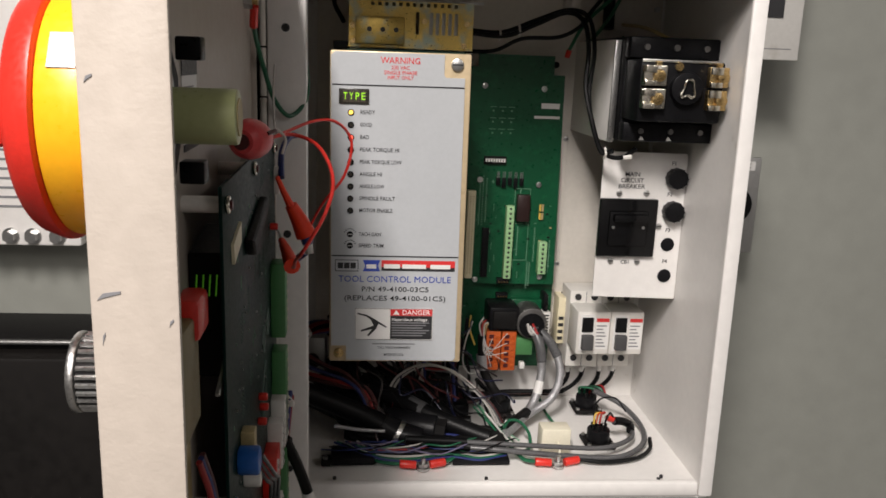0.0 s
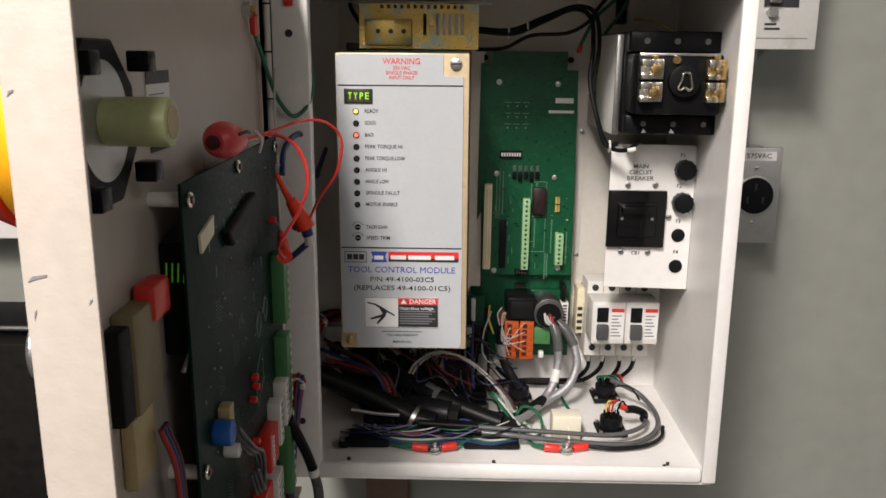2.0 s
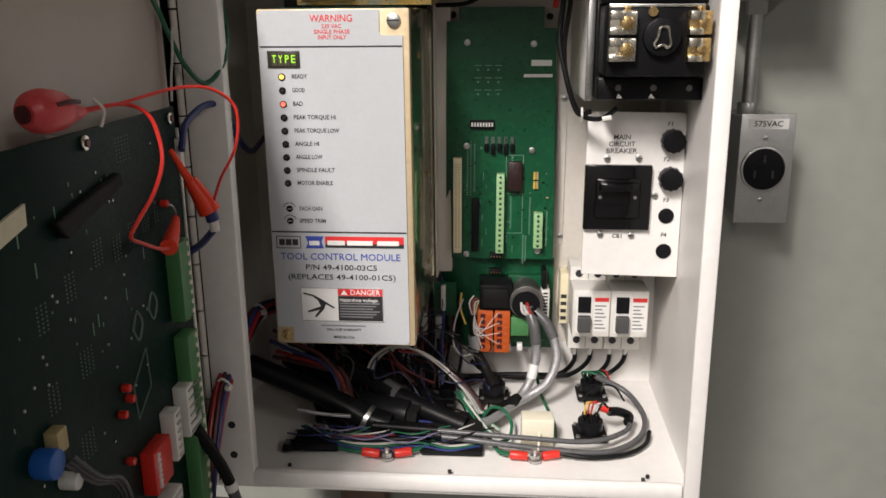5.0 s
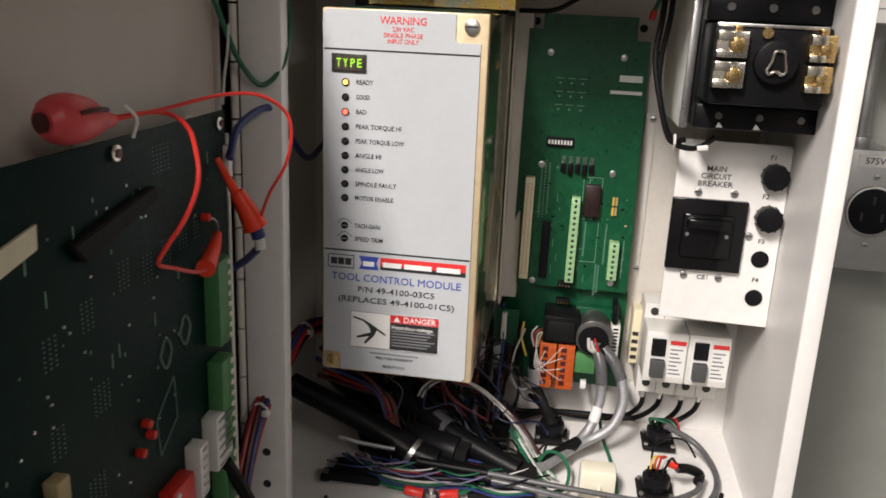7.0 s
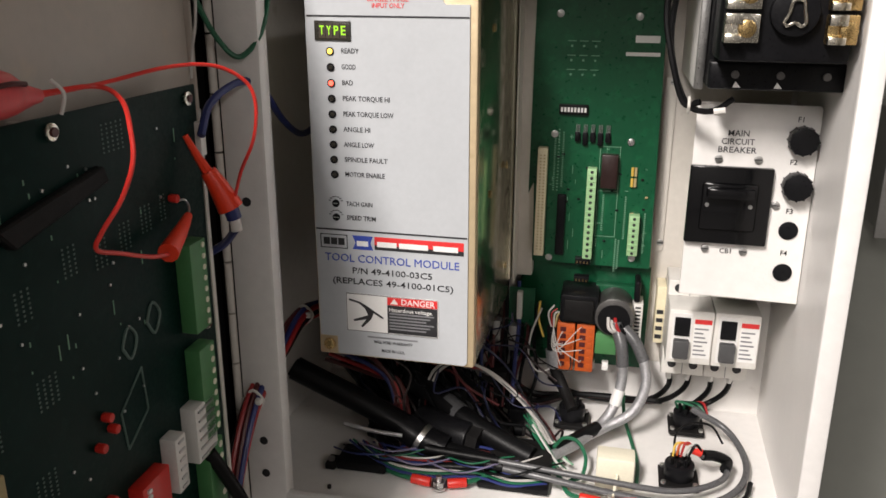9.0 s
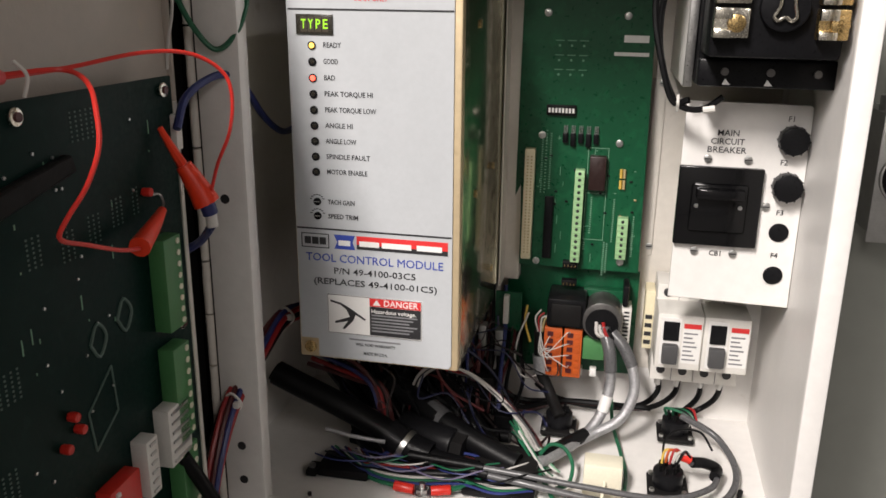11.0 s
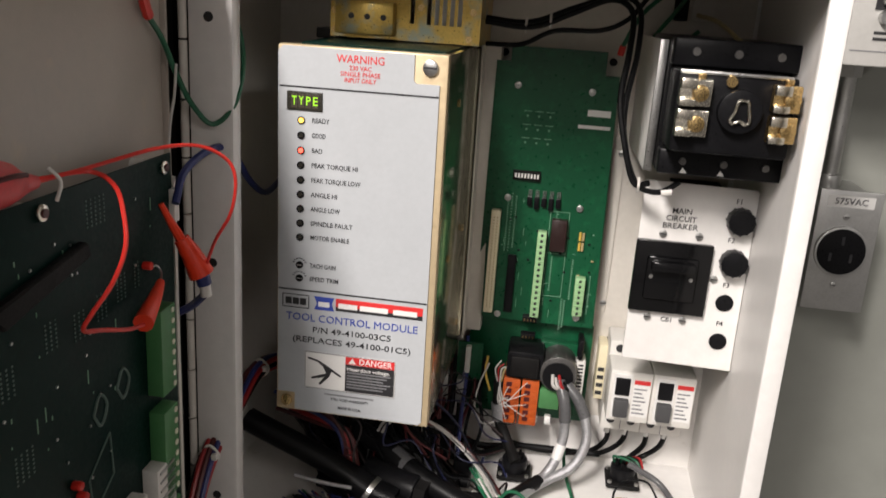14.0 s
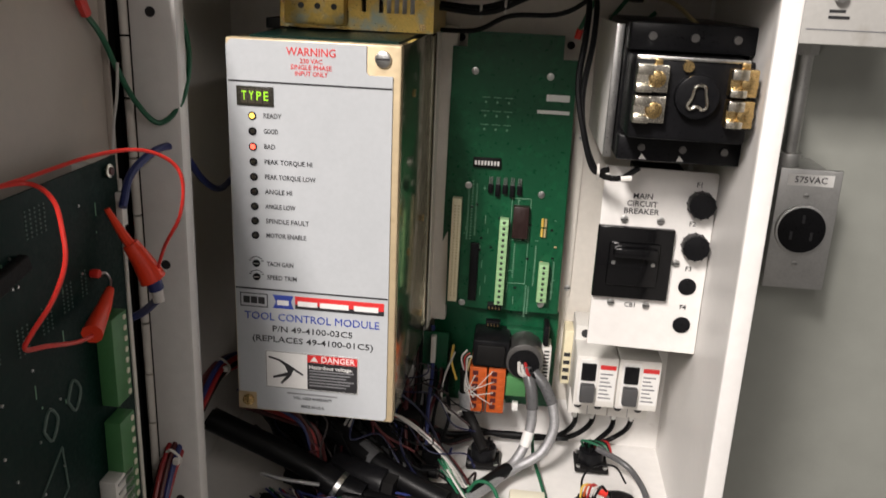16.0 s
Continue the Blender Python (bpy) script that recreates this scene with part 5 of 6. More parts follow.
part("ear", box(-0.034, -0.025, 0.750, 0.766, 1.0972, 1.1030, 0.001), MATT, flat)
part("screw", rod((-0.0300, 0.757, 1.103), (-0.0300, 0.757, 1.1055), 0.0030, sides=10), STEEL, flat)

heap = thing("cable_heap", (0.05, 0.84, 1.098), "dense heap of black cables on the box floor", "cable heap", "floor cables")
hrng = random.Random(21)
for k in range(34):
    u = (k + 0.5) / 34
    xa, xb = -0.062 + 0.115 * u + hrng.uniform(-0.01, 0.01), 0.028 + 0.105 * u + hrng.uniform(-0.012, 0.012)
    ya, yb = hrng.uniform(0.86, 0.93), hrng.uniform(0.775, 0.815)
    h = hrng.uniform(0.0, 0.030)
    r = hrng.choice((0.0030, 0.0036, 0.0045, 0.0058))
    part("cable", sweep([(xa, ya, 1.118 + h), (xa + 0.25 * (xb - xa) + hrng.uniform(-0.008, 0.008), ya + 0.3 * (yb - ya), 1.113 + 0.9 * h), (xa + 0.55 * (xb - xa) + hrng.uniform(-0.010, 0.010), ya + 0.62 * (yb - ya), 1.108 + 0.5 * h),
                         (xb, yb, 1.0985 + r), (xb + 0.022, yb - 0.006, 1.0982 + r)], r, sides=8), hrng.choice((RUBBER, RUBBER, RUBBER, MATT)), heap)
part("grey_lead", sweep([(0.042, 0.776, 1.112), (0.075, 0.771, 1.112), (0.120, 0.766, 1.111)], 0.0046, sides=10), RUBBER, heap)
part("grey_lead", sweep([(0.052, 0.768, 1.119), (0.085, 0.768, 1.117), (0.116, 0.767, 1.116)], 0.0040, sides=10), RUBBER, heap)

for k in range(8):
    z = 1.100 + 0.0030 * (k % 4)
    part("cable", sweep([(0.085 + 0.004 * k, 0.915 - 0.004 * k, 1.150 - 0.004 * k), (0.105 + 0.003 * k, 0.908 - 0.003 * k, 1.122), (0.135, 0.912 - 0.004 * k, z + 0.004), (0.175, 0.930 - 0.005 * (k % 4), z), (0.215 + 0.006 * k, 0.932 - 0.005 * (k % 4), z)], 0.0026, sides=8), hrng.choice((RUBBER, RUBBER, MAROON)), heap)
for k in range(10):
    x = 0.082 + 0.0055 * k
    part("cable", sweep([(x, 0.912, 1.205 - 0.004 * (k % 3)), (x + hrng.uniform(-0.006, 0.006), 0.902, 1.170), (x + hrng.uniform(-0.010, 0.006), 0.890, 1.138), (x - 0.006, 0.868, 1.110)], 0.0019, sides=6), hrng.choice((RUBBER, BLUE_WIRE, MAROON, RUBBER)), heap)
part("dark_plug", box(0.082, 0.108, 0.872, 0.896, 1.112, 1.146, 0.003), MATT, heap)
part("dark_plug", box(0.112, 0.130, 0.850, 0.872, 1.0985, 1.120, 0.003), BLACK, heap)

# multicoloured conductors arching out of the tangle
arc = [(0.034, 0.842, 1.135), (0.045, 0.832, 1.162), (0.068, 0.812, 1.184), (0.095, 0.801, 1.184), (0.120, 0.800, 1.166), (0.141, 0.802, 1.142), (0.156, 0.806, 1.114)]
fan = thing("conductor_fan", (0.10, 0.85, 1.11), "fan of thin coloured conductors arching over the cables", "wire bundle")
for k, m in enumerate((WHITE_WIRE, RUBBER, WHITE_WIRE, RED_WIRE, GREY_CABLE, MAROON)):
    part("strand", sweep([(x + 0.0020 * k, y + 0.0012 * (k % 2), z - 0.0016 * k + 0.0010 * (k % 3)) for x, y, z in arc[2 if k > 2 else 0:]], 0.0014, sides=6), m, fan)
srng = random.Random(3)
for k in range(9):
    x, y = 0.148 + srng.uniform(-0.006, 0.010), 0.806 + srng.uniform(-0.012, 0.012)
    m = (GREEN_WIRE, LEGEND, WHITE_WIRE, GREEN_WIRE)[k % 4]
    part("strand", sweep([(x - 0.012, y + 0.010, 1.136 - 0.002 * k), (x, y, 1.120), (x + 0.012, y - 0.008, 1.108), (x + 0.020, y - 0.012, 1.104)], 0.0011, sides=6), m, fan)
for k, (m, dx) in enumerate(((MAROON, 0), (RUBBER, 0.004), (BLUE_WIRE, -0.004), (MAROON, 0.007), (RED_WIRE, 0.002), (MAROON, -0.002))):
    wire([(-0.060 + dx, 0.835, 1.190 - 0.006 * k), (-0.035 + dx, 0.832, 1.176 - 0.004 * k), (-0.011 + dx, 0.830, 1.166 - 0.003 * k), (0.008 + dx, 0.824, 1.148), (0.020 + dx, 0.808, 1.126)], 0.0022, m, "dark wire arching below the module")
for k in range(4):
    wire([(0.075 + 0.012 * k, 0.915, 1.225), (0.078 + 0.012 * k, 0.90, 1.19), (0.080 + 0.011 * k, 0.885, 1.15), (0.085 + 0.010 * k, 0.86, 1.115)], 0.0020, (BLUE_WIRE, MAROON, RUBBER, BLUE_WIRE)[k], "dark wire dropping below the board")

# loose tangle under the module and behind the thick cables
tangle = thing("wire_tangle", (0.06, 0.84, 1.10), "tangle of thin dark wires piled under the module", "wire bundle")
trng = random.Random(21)
for k in range(46):
    x, y, z = trng.uniform(-0.03, 0.11), trng.uniform(0.80, 0.90), trng.uniform(1.120, 1.205)
    run = [(x, y, z)]
    for j in range(4):
        x, y, z = x + trng.uniform(-0.012, 0.034), y + trng.uniform(-0.022, 0.016), max(1.104, z + trng.uniform(-0.038, 0.016))
        run.append((min(x, 0.165), min(max(y, 0.775), 0.925), z))
    part("strand", sweep(run, trng.choice((0.0007, 0.0010, 0.0012)), sides=6, steps=5), trng.choice((RUBBER, RUBBER, RUBBER, RUBBER, MAROON, MAROON, NAVY_WIRE, NAVY_WIRE, DARK_WIRE, DARK_WIRE)), tangle)

# coloured wires along the front of the floor
front = thing("floor_harness", (0.05, 0.765, 1.097), "loose harness of thin coloured wires along the floor", "wire bundle")
for k in range(11):
    m = (BLUE_WIRE, GREEN_WIRE, WHITE_WIRE, RUBBER, BLUE_WIRE, RED_WIRE, GREEN_WIRE, BLUE_WIRE, WHITE_WIRE, MAROON, BLUE_WIRE)[k]
    j = srng.uniform(-0.004, 0.004)
    part("strand", sweep([(-0.022 + 0.003 * k, 0.783 + j, 1.108), (0.002 + 0.002 * k, 0.764 + j, 1.1075), (0.030, 0.752 + 0.0026 * k, 1.104 + 0.0008 * k), (0.062, 0.751 + 0.003 * k, 1.103 + 0.0011 * k),
                          (0.098, 0.757 + 0.0028 * k + j, 1.104 + 0.0011 * k), (0.128, 0.752 + 0.003 * k, 1.103 + 0.0008 * k), (0.158, 0.762 + 0.003 * k, 1.103)], 0.0012, sides=6), m, front)

for k in range(16):
    m = (BLUE_WIRE, RUBBER, LAVENDER, GREEN_WIRE, BLUE_WIRE, LAVENDER, WHITE_WIRE, RUBBER)[k % 8]
    x, y, j = -0.015 + 0.008 * k, 0.757 + 0.004 * (k % 5), srng.uniform(-0.005, 0.005)
    part("strand", sweep([(x - 0.020, y + 0.020, 1.103 + 0.001 * (k % 4)), (x, y + j, 1.110 + 0.002 * (k % 3)), (x + 0.022, y - 0.004, 1.112 + j), (x + 0.046, y + 0.006 + j, 1.112 + 0.0015 * (k % 4)), (x + 0.066, y + 0.026, 1.112)], 0.0008, sides=6), m, front)


def ring_terminal(x, y, label):
    t = thing("ring_terminal", (x, y, 1.098), label, "ring terminal", "ground lugs")
    part("sleeve", rod((x - 0.024, y + 0.001, 1.1025), (x - 0.007, y, 1.1015), 0.0042, sides=14, bevel=0.0008), RED, t, "red crimp sleeve")
    part("sleeve", rod((x + 0.007, y + 0.001, 1.1015), (x + 0.023, y + 0.005, 1.1025), 0.0042, sides=14, bevel=0.0008), RED, t, "red crimp sleeve")
    part("ring", rod((x, y, 1.0972), (x, y, 1.0995), 0.0066, sides=18), STEEL, t)
    part("nut", rod((x, y, 1.0995), (x, y, 1.1035), 0.0050, sides=6), STEEL, t)
    part("stud", rod((x, y, 1.1035), (x, y, 1.1090), 0.0024, sides=10), STEEL, t)
    return t


ring_terminal(0.0690, 0.7450, "ground stud with two red ring terminals on the floor")
ring_terminal(0.2095, 0.7480, "ground stud with red ring terminals near the pale block")
wire([(0.045, 0.746, 1.1025), (0.028, 0.752, 1.101), (0.008, 0.765, 1.101), (-0.006, 0.782, 1.106)], 0.0019, GREEN_WIRE, "green ground wire on the floor")
wire([(0.092, 0.750, 1.1025), (0.105, 0.760, 1.103), (0.120, 0.775, 1.108)], 0.0022, GREEN_WIRE, "green ground wire on the floor")
wire([(0.186, 0.749, 1.1025), (0.176, 0.756, 1.101), (0.170, 0.768, 1.103), (0.160, 0.785, 1.108)], 0.0020, GREEN_WIRE, "green ground wire on the floor")
wire([(0.232, 0.753, 1.1025), (0.262, 0.750, 1.101), (0.296, 0.758, 1.101), (0.318, 0.778, 1.101), (0.326, 0.800, 1.103)], 0.0022, RUBBER, "dark ground wire on the floor")
block = thing("pale_block", (0.213, 0.785, 1.097), "pale yellow nylon terminal block on the floor", "terminal block")
part("block_body", box(0.1975, 0.2290, 0.774, 0.795, 1.0972, 1.1260, 0.0015), PALE_BLOCK, block)
part("block_tie", sweep([(0.2150, 0.7735, 1.112), (0.2140, 0.762, 1.110), (0.2120, 0.752, 1.105)], 0.0014), PALE_BLOCK, block)

# grey sheathed cables
grey = thing("grey_cable", (0.2, 0.78, 1.10), "grey sheathed cable looping over the box floor", "cable", "grey cables")
part("sheath", sweep([(0.118, 0.766, 1.110), (0.136, 0.763, 1.110), (0.154, 0.760, 1.110), (0.214, 0.756, 1.1055), (0.274, 0.757, 1.1025), (0.312, 0.785, 1.1025), (0.326, 0.828, 1.104), (0.312, 0.862, 1.116), (0.280, 0.870, 1.130)], 0.0030, sides=12), GREY_CABLE, grey)
grey2 = thing("grey_cable", (0.2, 0.78, 1.10), "grey sheathed cable looping over the box floor", "cable", "grey cables")
part("sheath", sweep([(0.112, 0.767, 1.116), (0.137, 0.766, 1.115), (0.202, 0.762, 1.113), (0.262, 0.764, 1.110), (0.300, 0.790, 1.108), (0.308, 0.815, 1.110), (0.297, 0.812, 1.117), (0.284, 0.805, 1.121)], 0.0026, sides=12), GREY_CABLE, grey2)
part("heat_shrink", sweep([(0.305, 0.805, 1.110), (0.308, 0.817, 1.111), (0.297, 0.812, 1.118), (0.286, 0.806, 1.121)], 0.0046, sides=12), RUBBER, grey2)
sh = thing("shielded_cable", (0.21, 0.86, 1.11), "grey shielded cable curving down from the round connector", "cable", "shielded cables")
part("sleeve", sweep([(0.206, 0.884, 1.202), (0.2125, 0.874, 1.185), (0.2150, 0.870, 1.166)], 0.0058, sides=12), GREY_CABLE, sh)
part("sheath", sweep([(0.2145, 0.871, 1.170), (0.2150, 0.868, 1.150), (0.2085, 0.860, 1.126), (0.196, 0.846, 1.113), (0.178, 0.815, 1.112), (0.160, 0.792, 1.112)], 0.0049, sides=12), FOIL, sh, "silver braided sheath")
part("label_wrap", sweep([(0.2138, 0.8655, 1.144), (0.2105, 0.8615, 1.130)], 0.0054, sides=12), PAPER, sh)
sh2 = thing("shielded_cable", (0.22, 0.86, 1.11), "grey shielded cable curving down from the round connector", "cable", "shielded cables")
part("sleeve", sweep([(0.214, 0.884, 1.198), (0.2250, 0.878, 1.188), (0.2340, 0.872, 1.172)], 0.0056, sides=12), GREY_CABLE, sh2)
part("sheath", sweep([(0.2335, 0.872, 1.174), (0.2370, 0.865, 1.151), (0.2270, 0.857, 1.127), (0.203, 0.848, 1.113), (0.178, 0.822, 1.110), (0.160, 0.800, 1.110)], 0.0047, sides=12), FOIL, sh2, "silver braided sheath")
part("boot", sweep([(0.196, 0.846, 1.1125), (0.178, 0.822, 1.1120), (0.160, 0.798, 1.1120)], 0.0066, sides=12), RUBBER, sh2)
for k, m in enumerate((WHITE_WIRE, WHITE_WIRE, RED_WIRE, RUBBER)):
    wire([(0.199 + 0.003 * k, 0.8845, 1.207 - 0.003 * (k % 2)), (0.200 + 0.004 * k, 0.876, 1.200), (0.206 + 0.003 * k, 0.878, 1.195)], 0.0016, m, "short conductor entering the round connector")
# wires into the orange plugs
riser = thing("riser_cable", (0.147, 0.90, 1.12), "dark cable fanning into thin white wires at the plugs", "cable")
part("sheath", sweep([(0.172, 0.868, 1.116), (0.160, 0.888, 1.130), (0.150, 0.893, 1.152), (0.1475, 0.893, 1.190)], 0.0056, sides=12), MATT, riser)
part("label_wrap", sweep([(0.1508, 0.893, 1.148), (0.1485, 0.893, 1.166)], 0.0070, sides=12), FOIL, riser)
for k in range(8):
    z = 1.154 + 0.0055 * k
    part("conductor", sweep([(0.148, 0.890, 1.188 + 0.001 * k), (0.150 + 0.002 * (k % 3), 0.880, 1.180 - 0.003 * (k % 4)), (0.157 + 0.016 * (k % 2), 0.879, z + 0.003), (0.158 + 0.018 * (k % 2), 0.8875, z)], 0.00045, sides=6), WHITE_WIRE, riser)
for k in range(4):
    part("conductor", sweep([(0.1465 + 0.001 * k, 0.892, 1.188), (0.143 + 0.003 * k, 0.889, 1.204), (0.148 + 0.003 * k, 0.892, 1.212 - 0.003 * k)], 0.0009, sides=6), (WHITE_WIRE, RED_WIRE, WHITE_WIRE, TAN)[k], riser)
wire([(0.134, 0.900, 1.212), (0.133, 0.897, 1.196), (0.139, 0.893, 1.178)], 0.0012, YELLOW_WIRE, "thin yellow wire beside the connector board")
wire([(0.136, 0.897, 1.206), (0.127, 0.891, 1.180), (0.126, 0.890, 1.155), (0.136, 0.890, 1.142), (0.150, 0.892, 1.146)], 0.0010, WHITE_WIRE, "thin white wire looping beside the plugs")
# breaker feeds
for pts in ([(0.2610, 0.918, 1.150), (0.2615, 0.925, 1.122), (0.241, 0.925, 1.105), (0.197, 0.925, 1.101), (0.162, 0.920, 1.110), (0.146, 0.908, 1.128)],
            [(0.2808, 0.918, 1.150), (0.277, 0.925, 1.122), (0.252, 0.928, 1.103), (0.205, 0.928, 1.102), (0.170, 0.925, 1.104)],
            [(0.3003, 0.918, 1.150), (0.301, 0.925, 1.124), (0.290, 0.925, 1.108), (0.275, 0.905, 1.108)],
            [(0.3201, 0.918, 1.150), (0.317, 0.925, 1.124), (0.302, 0.930, 1.106), (0.280, 0.910, 1.106)]):
    feed = thing("feed_wire", pts[0], "black feed wire below the miniature breakers", "wire", "breaker feeds")
    part("insulation", sweep(pts, 0.0027), RUBBER, feed)
    part("marker_sleeve", sweep([Vector(pts[0]).lerp(Vector(pts[1]), 0.25), Vector(pts[0]).lerp(Vector(pts[1]), 0.55)], 0.0032), PAPER, feed, "white marker sleeve")


def floor_connector(x, y, label):
    c = thing("floor_connector", (x, y, 1.0972), label, "connector", "floor connectors")
    part("flange", box(x - 0.0165, x + 0.0165, y - 0.0165, y + 0.0165, 1.0972, 1.1015, 0.0015), MATT, c)
    part("body", rod((x, y, 1.1015), (x, y, 1.1150), 0.0125, sides=24, bevel=0.001), BLACK, c)
    for k in range(7):
        a = 2 * math.pi * k / 7
        part("solder_cup", rod((x + 0.0075 * math.cos(a), y + 0.0075 * math.sin(a), 1.115), (x + 0.0075 * math.cos(a), y + 0.0075 * math.sin(a), 1.121), 0.0016, sides=6), RUBBER, c)
    for dx in (-0.013, 0.013):
        for dy in (-0.013, 0.013):
            part("screw", rod((x + dx, y + dy, 1.1015), (x + dx, y + dy, 1.1040), 0.0022, sides=8), STEEL, c)
    return c


floor_connector(0.267, 0.800, "small black flanged connector with coloured wires on the floor")
floor_connector(0.279, 0.892, "black flanged connector under the breakers on the floor")
floor_connector(0.171, 0.880, "black flanged connector behind the shielded cables on the floor")
for k, m in enumerate((YELLOW_WIRE, ORANGE, RED_WIRE, WHITE_WIRE, RUBBER)):
    wire([(0.2610 + 0.003 * k, 0.800 + 0.002 * (k % 2), 1.1205), (0.263 + 0.004 * k, 0.803, 1.131 + 0.001 * (k % 3)), (0.274 + 0.003 * k, 0.805, 1.130 - 0.002 * k), (0.287, 0.806, 1.121)], 0.0011, m, "thin coloured wire at the small floor connector")
wire([(0.262, 0.800, 1.121), (0.262, 0.806, 1.137), (0.272, 0.815, 1.144), (0.292, 0.824, 1.140), (0.303, 0.820, 1.126)], 0.0010, RUBBER, "thin dark wire looping above the floor connector")
part("sleeve", sweep([(0.277, 0.805, 1.126), (0.284, 0.806, 1.123)], 0.0038), RED, grey2, "red heat shrink sleeve")
for k, m in enumerate((GREEN_WIRE, RUBBER, GREEN_WIRE, RUBBER, RED_WIRE)):
    wire([(0.270 + 0.003 * k, 0.892, 1.118), (0.268 + 0.004 * k, 0.885, 1.128), (0.283 + 0.002 * k, 0.874, 1.130 + 0.001 * k), (0.295, 0.868, 1.124)], 0.0013, m, "thin wire at the rear floor connector")
wire([(0.218, 0.900, 1.128), (0.221, 0.880, 1.108), (0.228, 0.850, 1.100), (0.233, 0.815, 1.0995), (0.232, 0.785, 1.0995)], 0.0017, GREEN_WIRE, "green wire running forward on the floor")
wire([(0.160, 0.795, 1.118), (0.168, 0.806, 1.122), (0.180, 0.806, 1.120), (0.188, 0.795, 1.112), (0.186, 0.778, 1.104), (0.176, 0.772, 1.102)], 0.0017, GREEN_WIRE, "green wire curling beside the boot")
for x, y in ((0.3100, 0.7215), (0.3050, 0.7160), (0.130, 0.7200), (-0.020, 0.7230)):
    part("paint_chip", rod((x, y, Z0 - 0.002), (x, y, Z0 + 0.0006), 0.0018, sides=8), INK, encl)

# wiring along the top
for pts, r, m, label in (
    ([(0.108, 0.862, 1.533), (0.148, 0.860, 1.531), (0.180, 0.860, 1.544), (0.211, 0.860, 1.557), (0.228, 0.850, 1.548), (0.227, 0.820, 1.518), (0.224, 0.810, 1.483), (0.231, 0.800, 1.448), (0.241, 0.795, 1.420), (0.252, 0.79, 1.4215)], 0.0025, RUBBER, "black wire hanging in a loop beside the switch"),
    ([(0.108, 0.868, 1.536), (0.146, 0.866, 1.535), (0.182, 0.866, 1.549), (0.214, 0.862, 1.560), (0.233, 0.850, 1.552), (0.2335, 0.822, 1.519), (0.2285, 0.812, 1.480), (0.2300, 0.803, 1.453), (0.238, 0.799, 1.428), (0.247, 0.793, 1.4165), (0.262, 0.790, 1.4155), (0.275, 0.789, 1.425)], 0.0023, RUBBER, "black wire hanging in a loop beside the switch"),
    ([(0.109, 0.880, 1.514), (0.140, 0.872, 1.516), (0.167, 0.864, 1.529), (0.205, 0.864, 1.532), (0.227, 0.864, 1.543), (0.240, 0.868, 1.560), (0.262, 0.88, 1.585)], 0.0022, RUBBER, "black wire crossing under the roof"),
    ([(0.287, 0.905, 1.590), (0.266, 0.900, 1.572), (0.240, 0.892, 1.548), (0.2275, 0.900, 1.520)], 0.0020, GREEN_WIRE, "green wire hanging under the roof"),
    ([(0.290, 0.912, 1.592), (0.274, 0.912, 1.558), (0.254, 0.914, 1.526), (0.278, 0.914, 1.525), (0.292, 0.912, 1.537)], 0.0020, GREEN_WIRE, "green wire hanging under the roof"),
    ([(-0.020, 0.90, 1.54), (-0.030, 0.885, 1.560), (-0.018, 0.870, 1.575), (0.005, 0.868, 1.574)], 0.0024, RUBBER, "black wire curling above the power supply"),
    ([(0.289, 0.912, 1.55), (0.298, 0.86, 1.545), (0.308, 0.80, 1.530)], 0.0018, TAN, "tan wire running to the switch")):
    wire(pts, r, m, label)
mark = thing("wire_ties", (0.17, 0.86, 1.53), "white cable ties on the black wires", "cable tie")
for x, y, z in ((0.143, 0.863, 1.532), (0.163, 0.862, 1.537), (0.2445, 0.794, 1.4185)):
    part("band", sweep([(x, y - 0.0045, z), (x, y, z + 0.0055), (x, y + 0.0045, z), (x, y, z - 0.0055), (x, y - 0.0045, z)], 0.0011, sides=6, steps=4), WHITE, mark)
part("tail", sweep([(0.262, 0.7885, 1.4150), (0.270, 0.7880, 1.4165)], 0.0026), WHITE, mark)
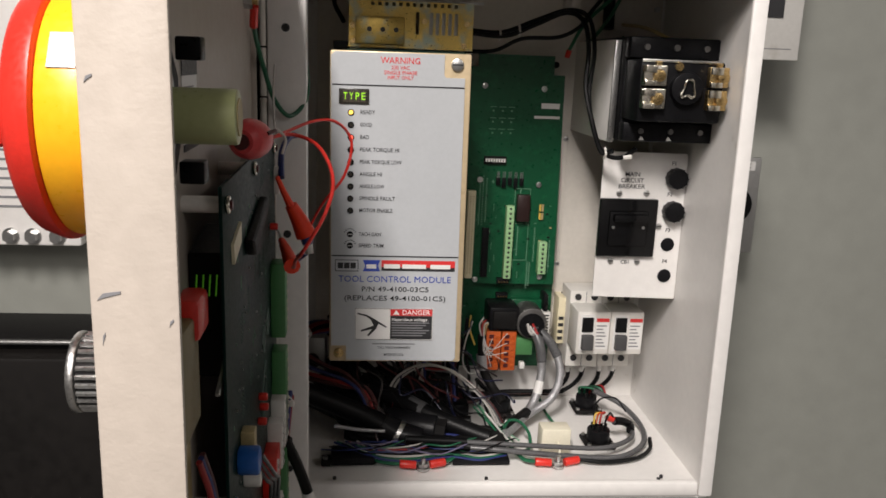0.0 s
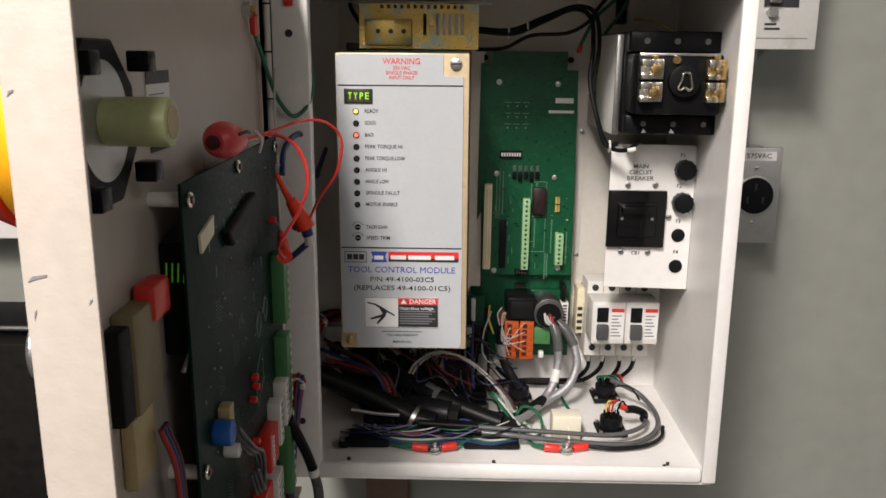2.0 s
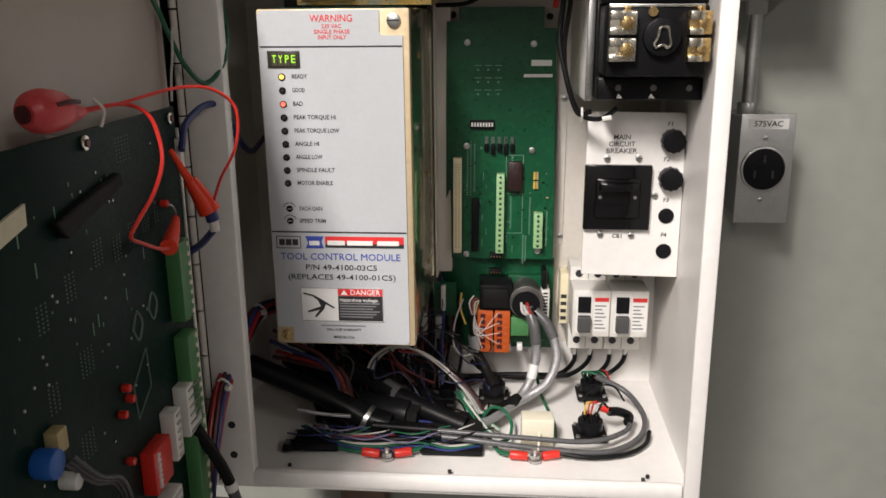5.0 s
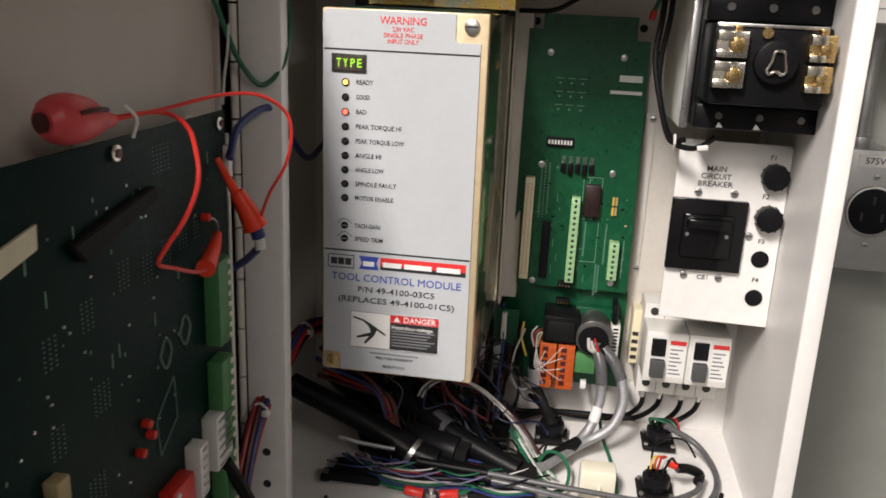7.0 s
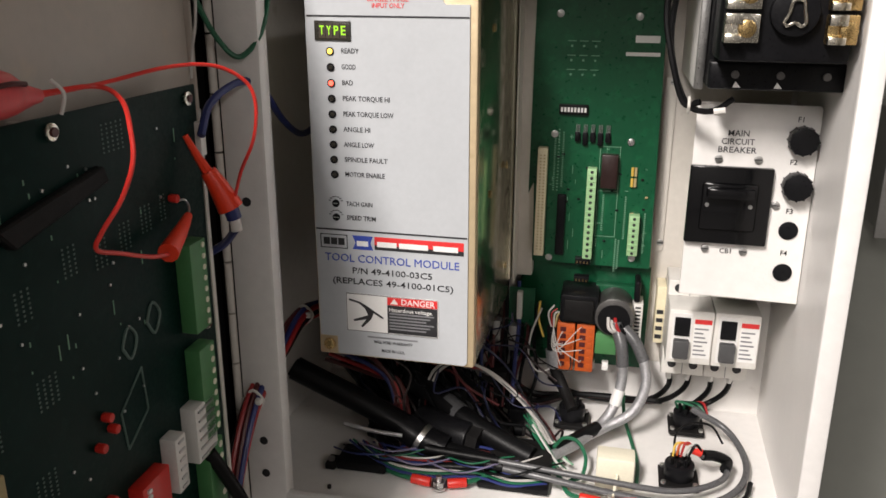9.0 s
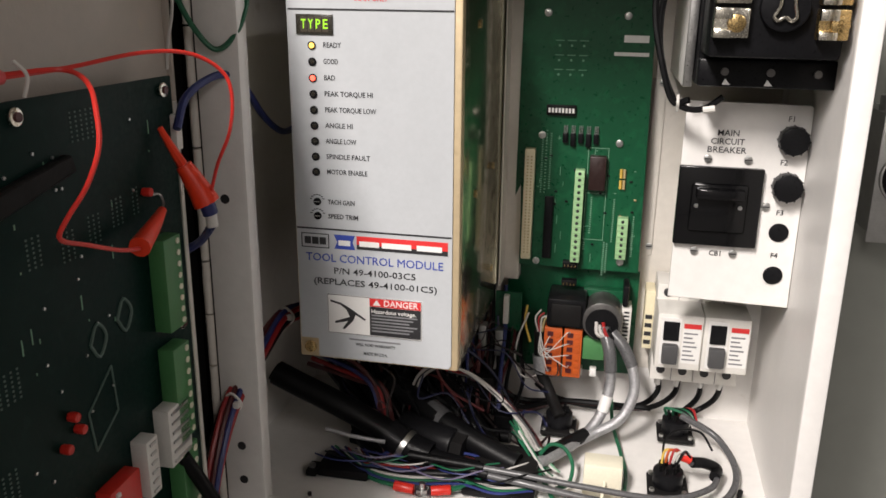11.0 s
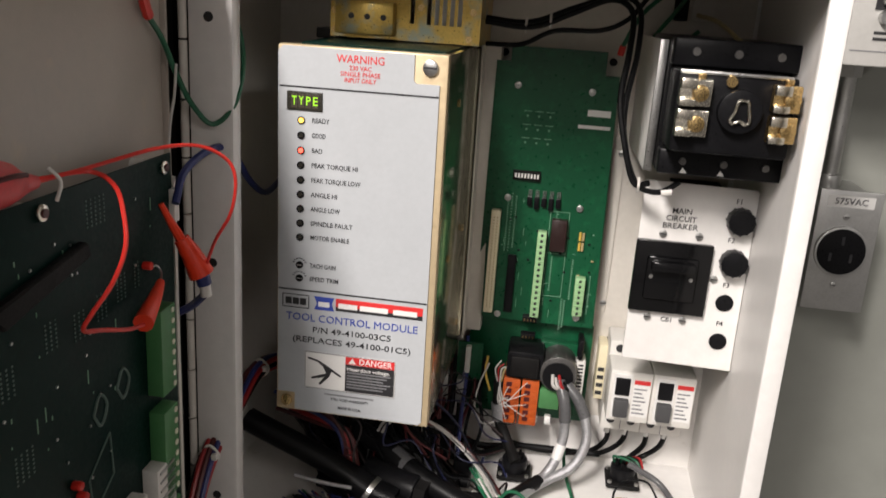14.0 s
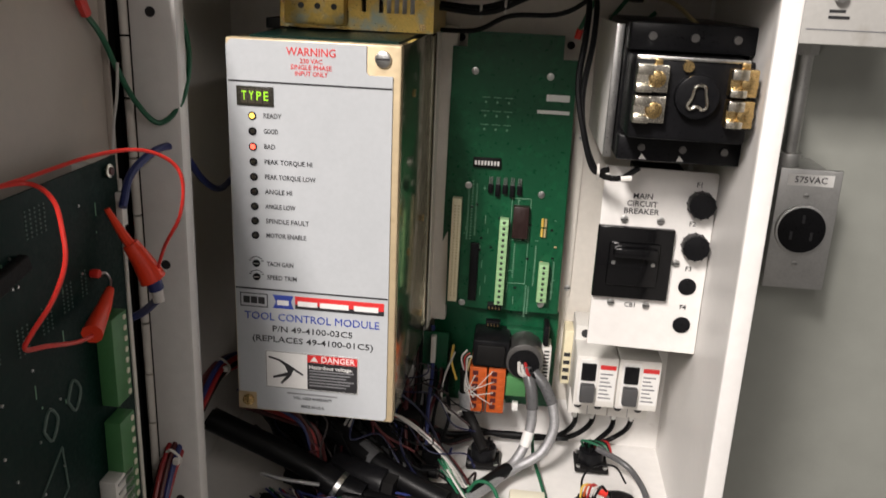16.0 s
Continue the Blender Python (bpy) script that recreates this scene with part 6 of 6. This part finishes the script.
part("crimp", sweep([(0.2275, 0.900, 1.520), (0.226, 0.902, 1.512)], 0.0030), RED, mark, "red crimp sleeve")
dark = thing("cable_gland", (0.267, 0.93, 1.55), "black flexible cord coming down from the roof", "cord")
part("cord", sweep([(0.277, 0.925, 1.612), (0.276, 0.925, 1.58), (0.275, 0.92, 1.545)], 0.0065, sides=12), RUBBER, dark)
gl = thing("side_fitting", (-0.05, 0.89, 1.15), "grey cylindrical fitting beside the module", "fitting")
part("body", box(-0.066, -0.036, 0.885, 0.944, 1.142, 1.188, 0.003), CAST, gl)
part("bore", rod((-0.051, 0.885, 1.160), (-0.051, 0.882, 1.160), 0.009, sides=20), BLACK, gl)
LAID[0] = DOOR_SIDE
lead = thing("door_cable", (-0.05, 0.60, 1.10), "black cable with white end sleeve below the door board", "cable")
part("sheath", sweep([(-0.057, 0.600, 1.205), (-0.050, 0.606, 1.185), (-0.044, 0.612, 1.165), (-0.040, 0.615, 1.150)], 0.0046, sides=12), RUBBER, lead)
part("white_band", sweep([(-0.040, 0.615, 1.150), (-0.0385, 0.616, 1.143)], 0.0051, sides=12), PAPER, lead)
part("tail", sweep([(-0.0385, 0.616, 1.143), (-0.036, 0.618, 1.125), (-0.035, 0.62, 1.09)], 0.0046, sides=12), GREY_CABLE, lead)
# worn marks on the door edge and roof rim
for x0, x1, z, h in ((-0.0865, -0.0790, 1.4240, 0.0014), (-0.0865, -0.0840, 1.4930, 0.0012), (-0.0855, -0.0845, 1.409, 0.0020), (-0.0640, -0.0625, 1.4150, 0.0012)):
    part("scuff", prism([(x0, z - h * 0.6), (x0 + 0.3 * (x1 - x0), z), (x1, z + h), (x1, z + 1.6 * h), (x0 + 0.25 * (x1 - x0), z + h)], "y", DY0 - 0.0018, DY0 - 0.0012), GREY_INK, door, "dark scuff mark", smooth=False)
LAID[0] = SQUARE
for x in (0.245, 0.270, 0.296):
    part("paint_chip", sweep([(x - 0.003, 0.6872, 1.5935), (x, 0.6872, 1.5955), (x + 0.003, 0.6872, 1.5940)], 0.0005, sides=5, steps=3), GREY_INK, encl)
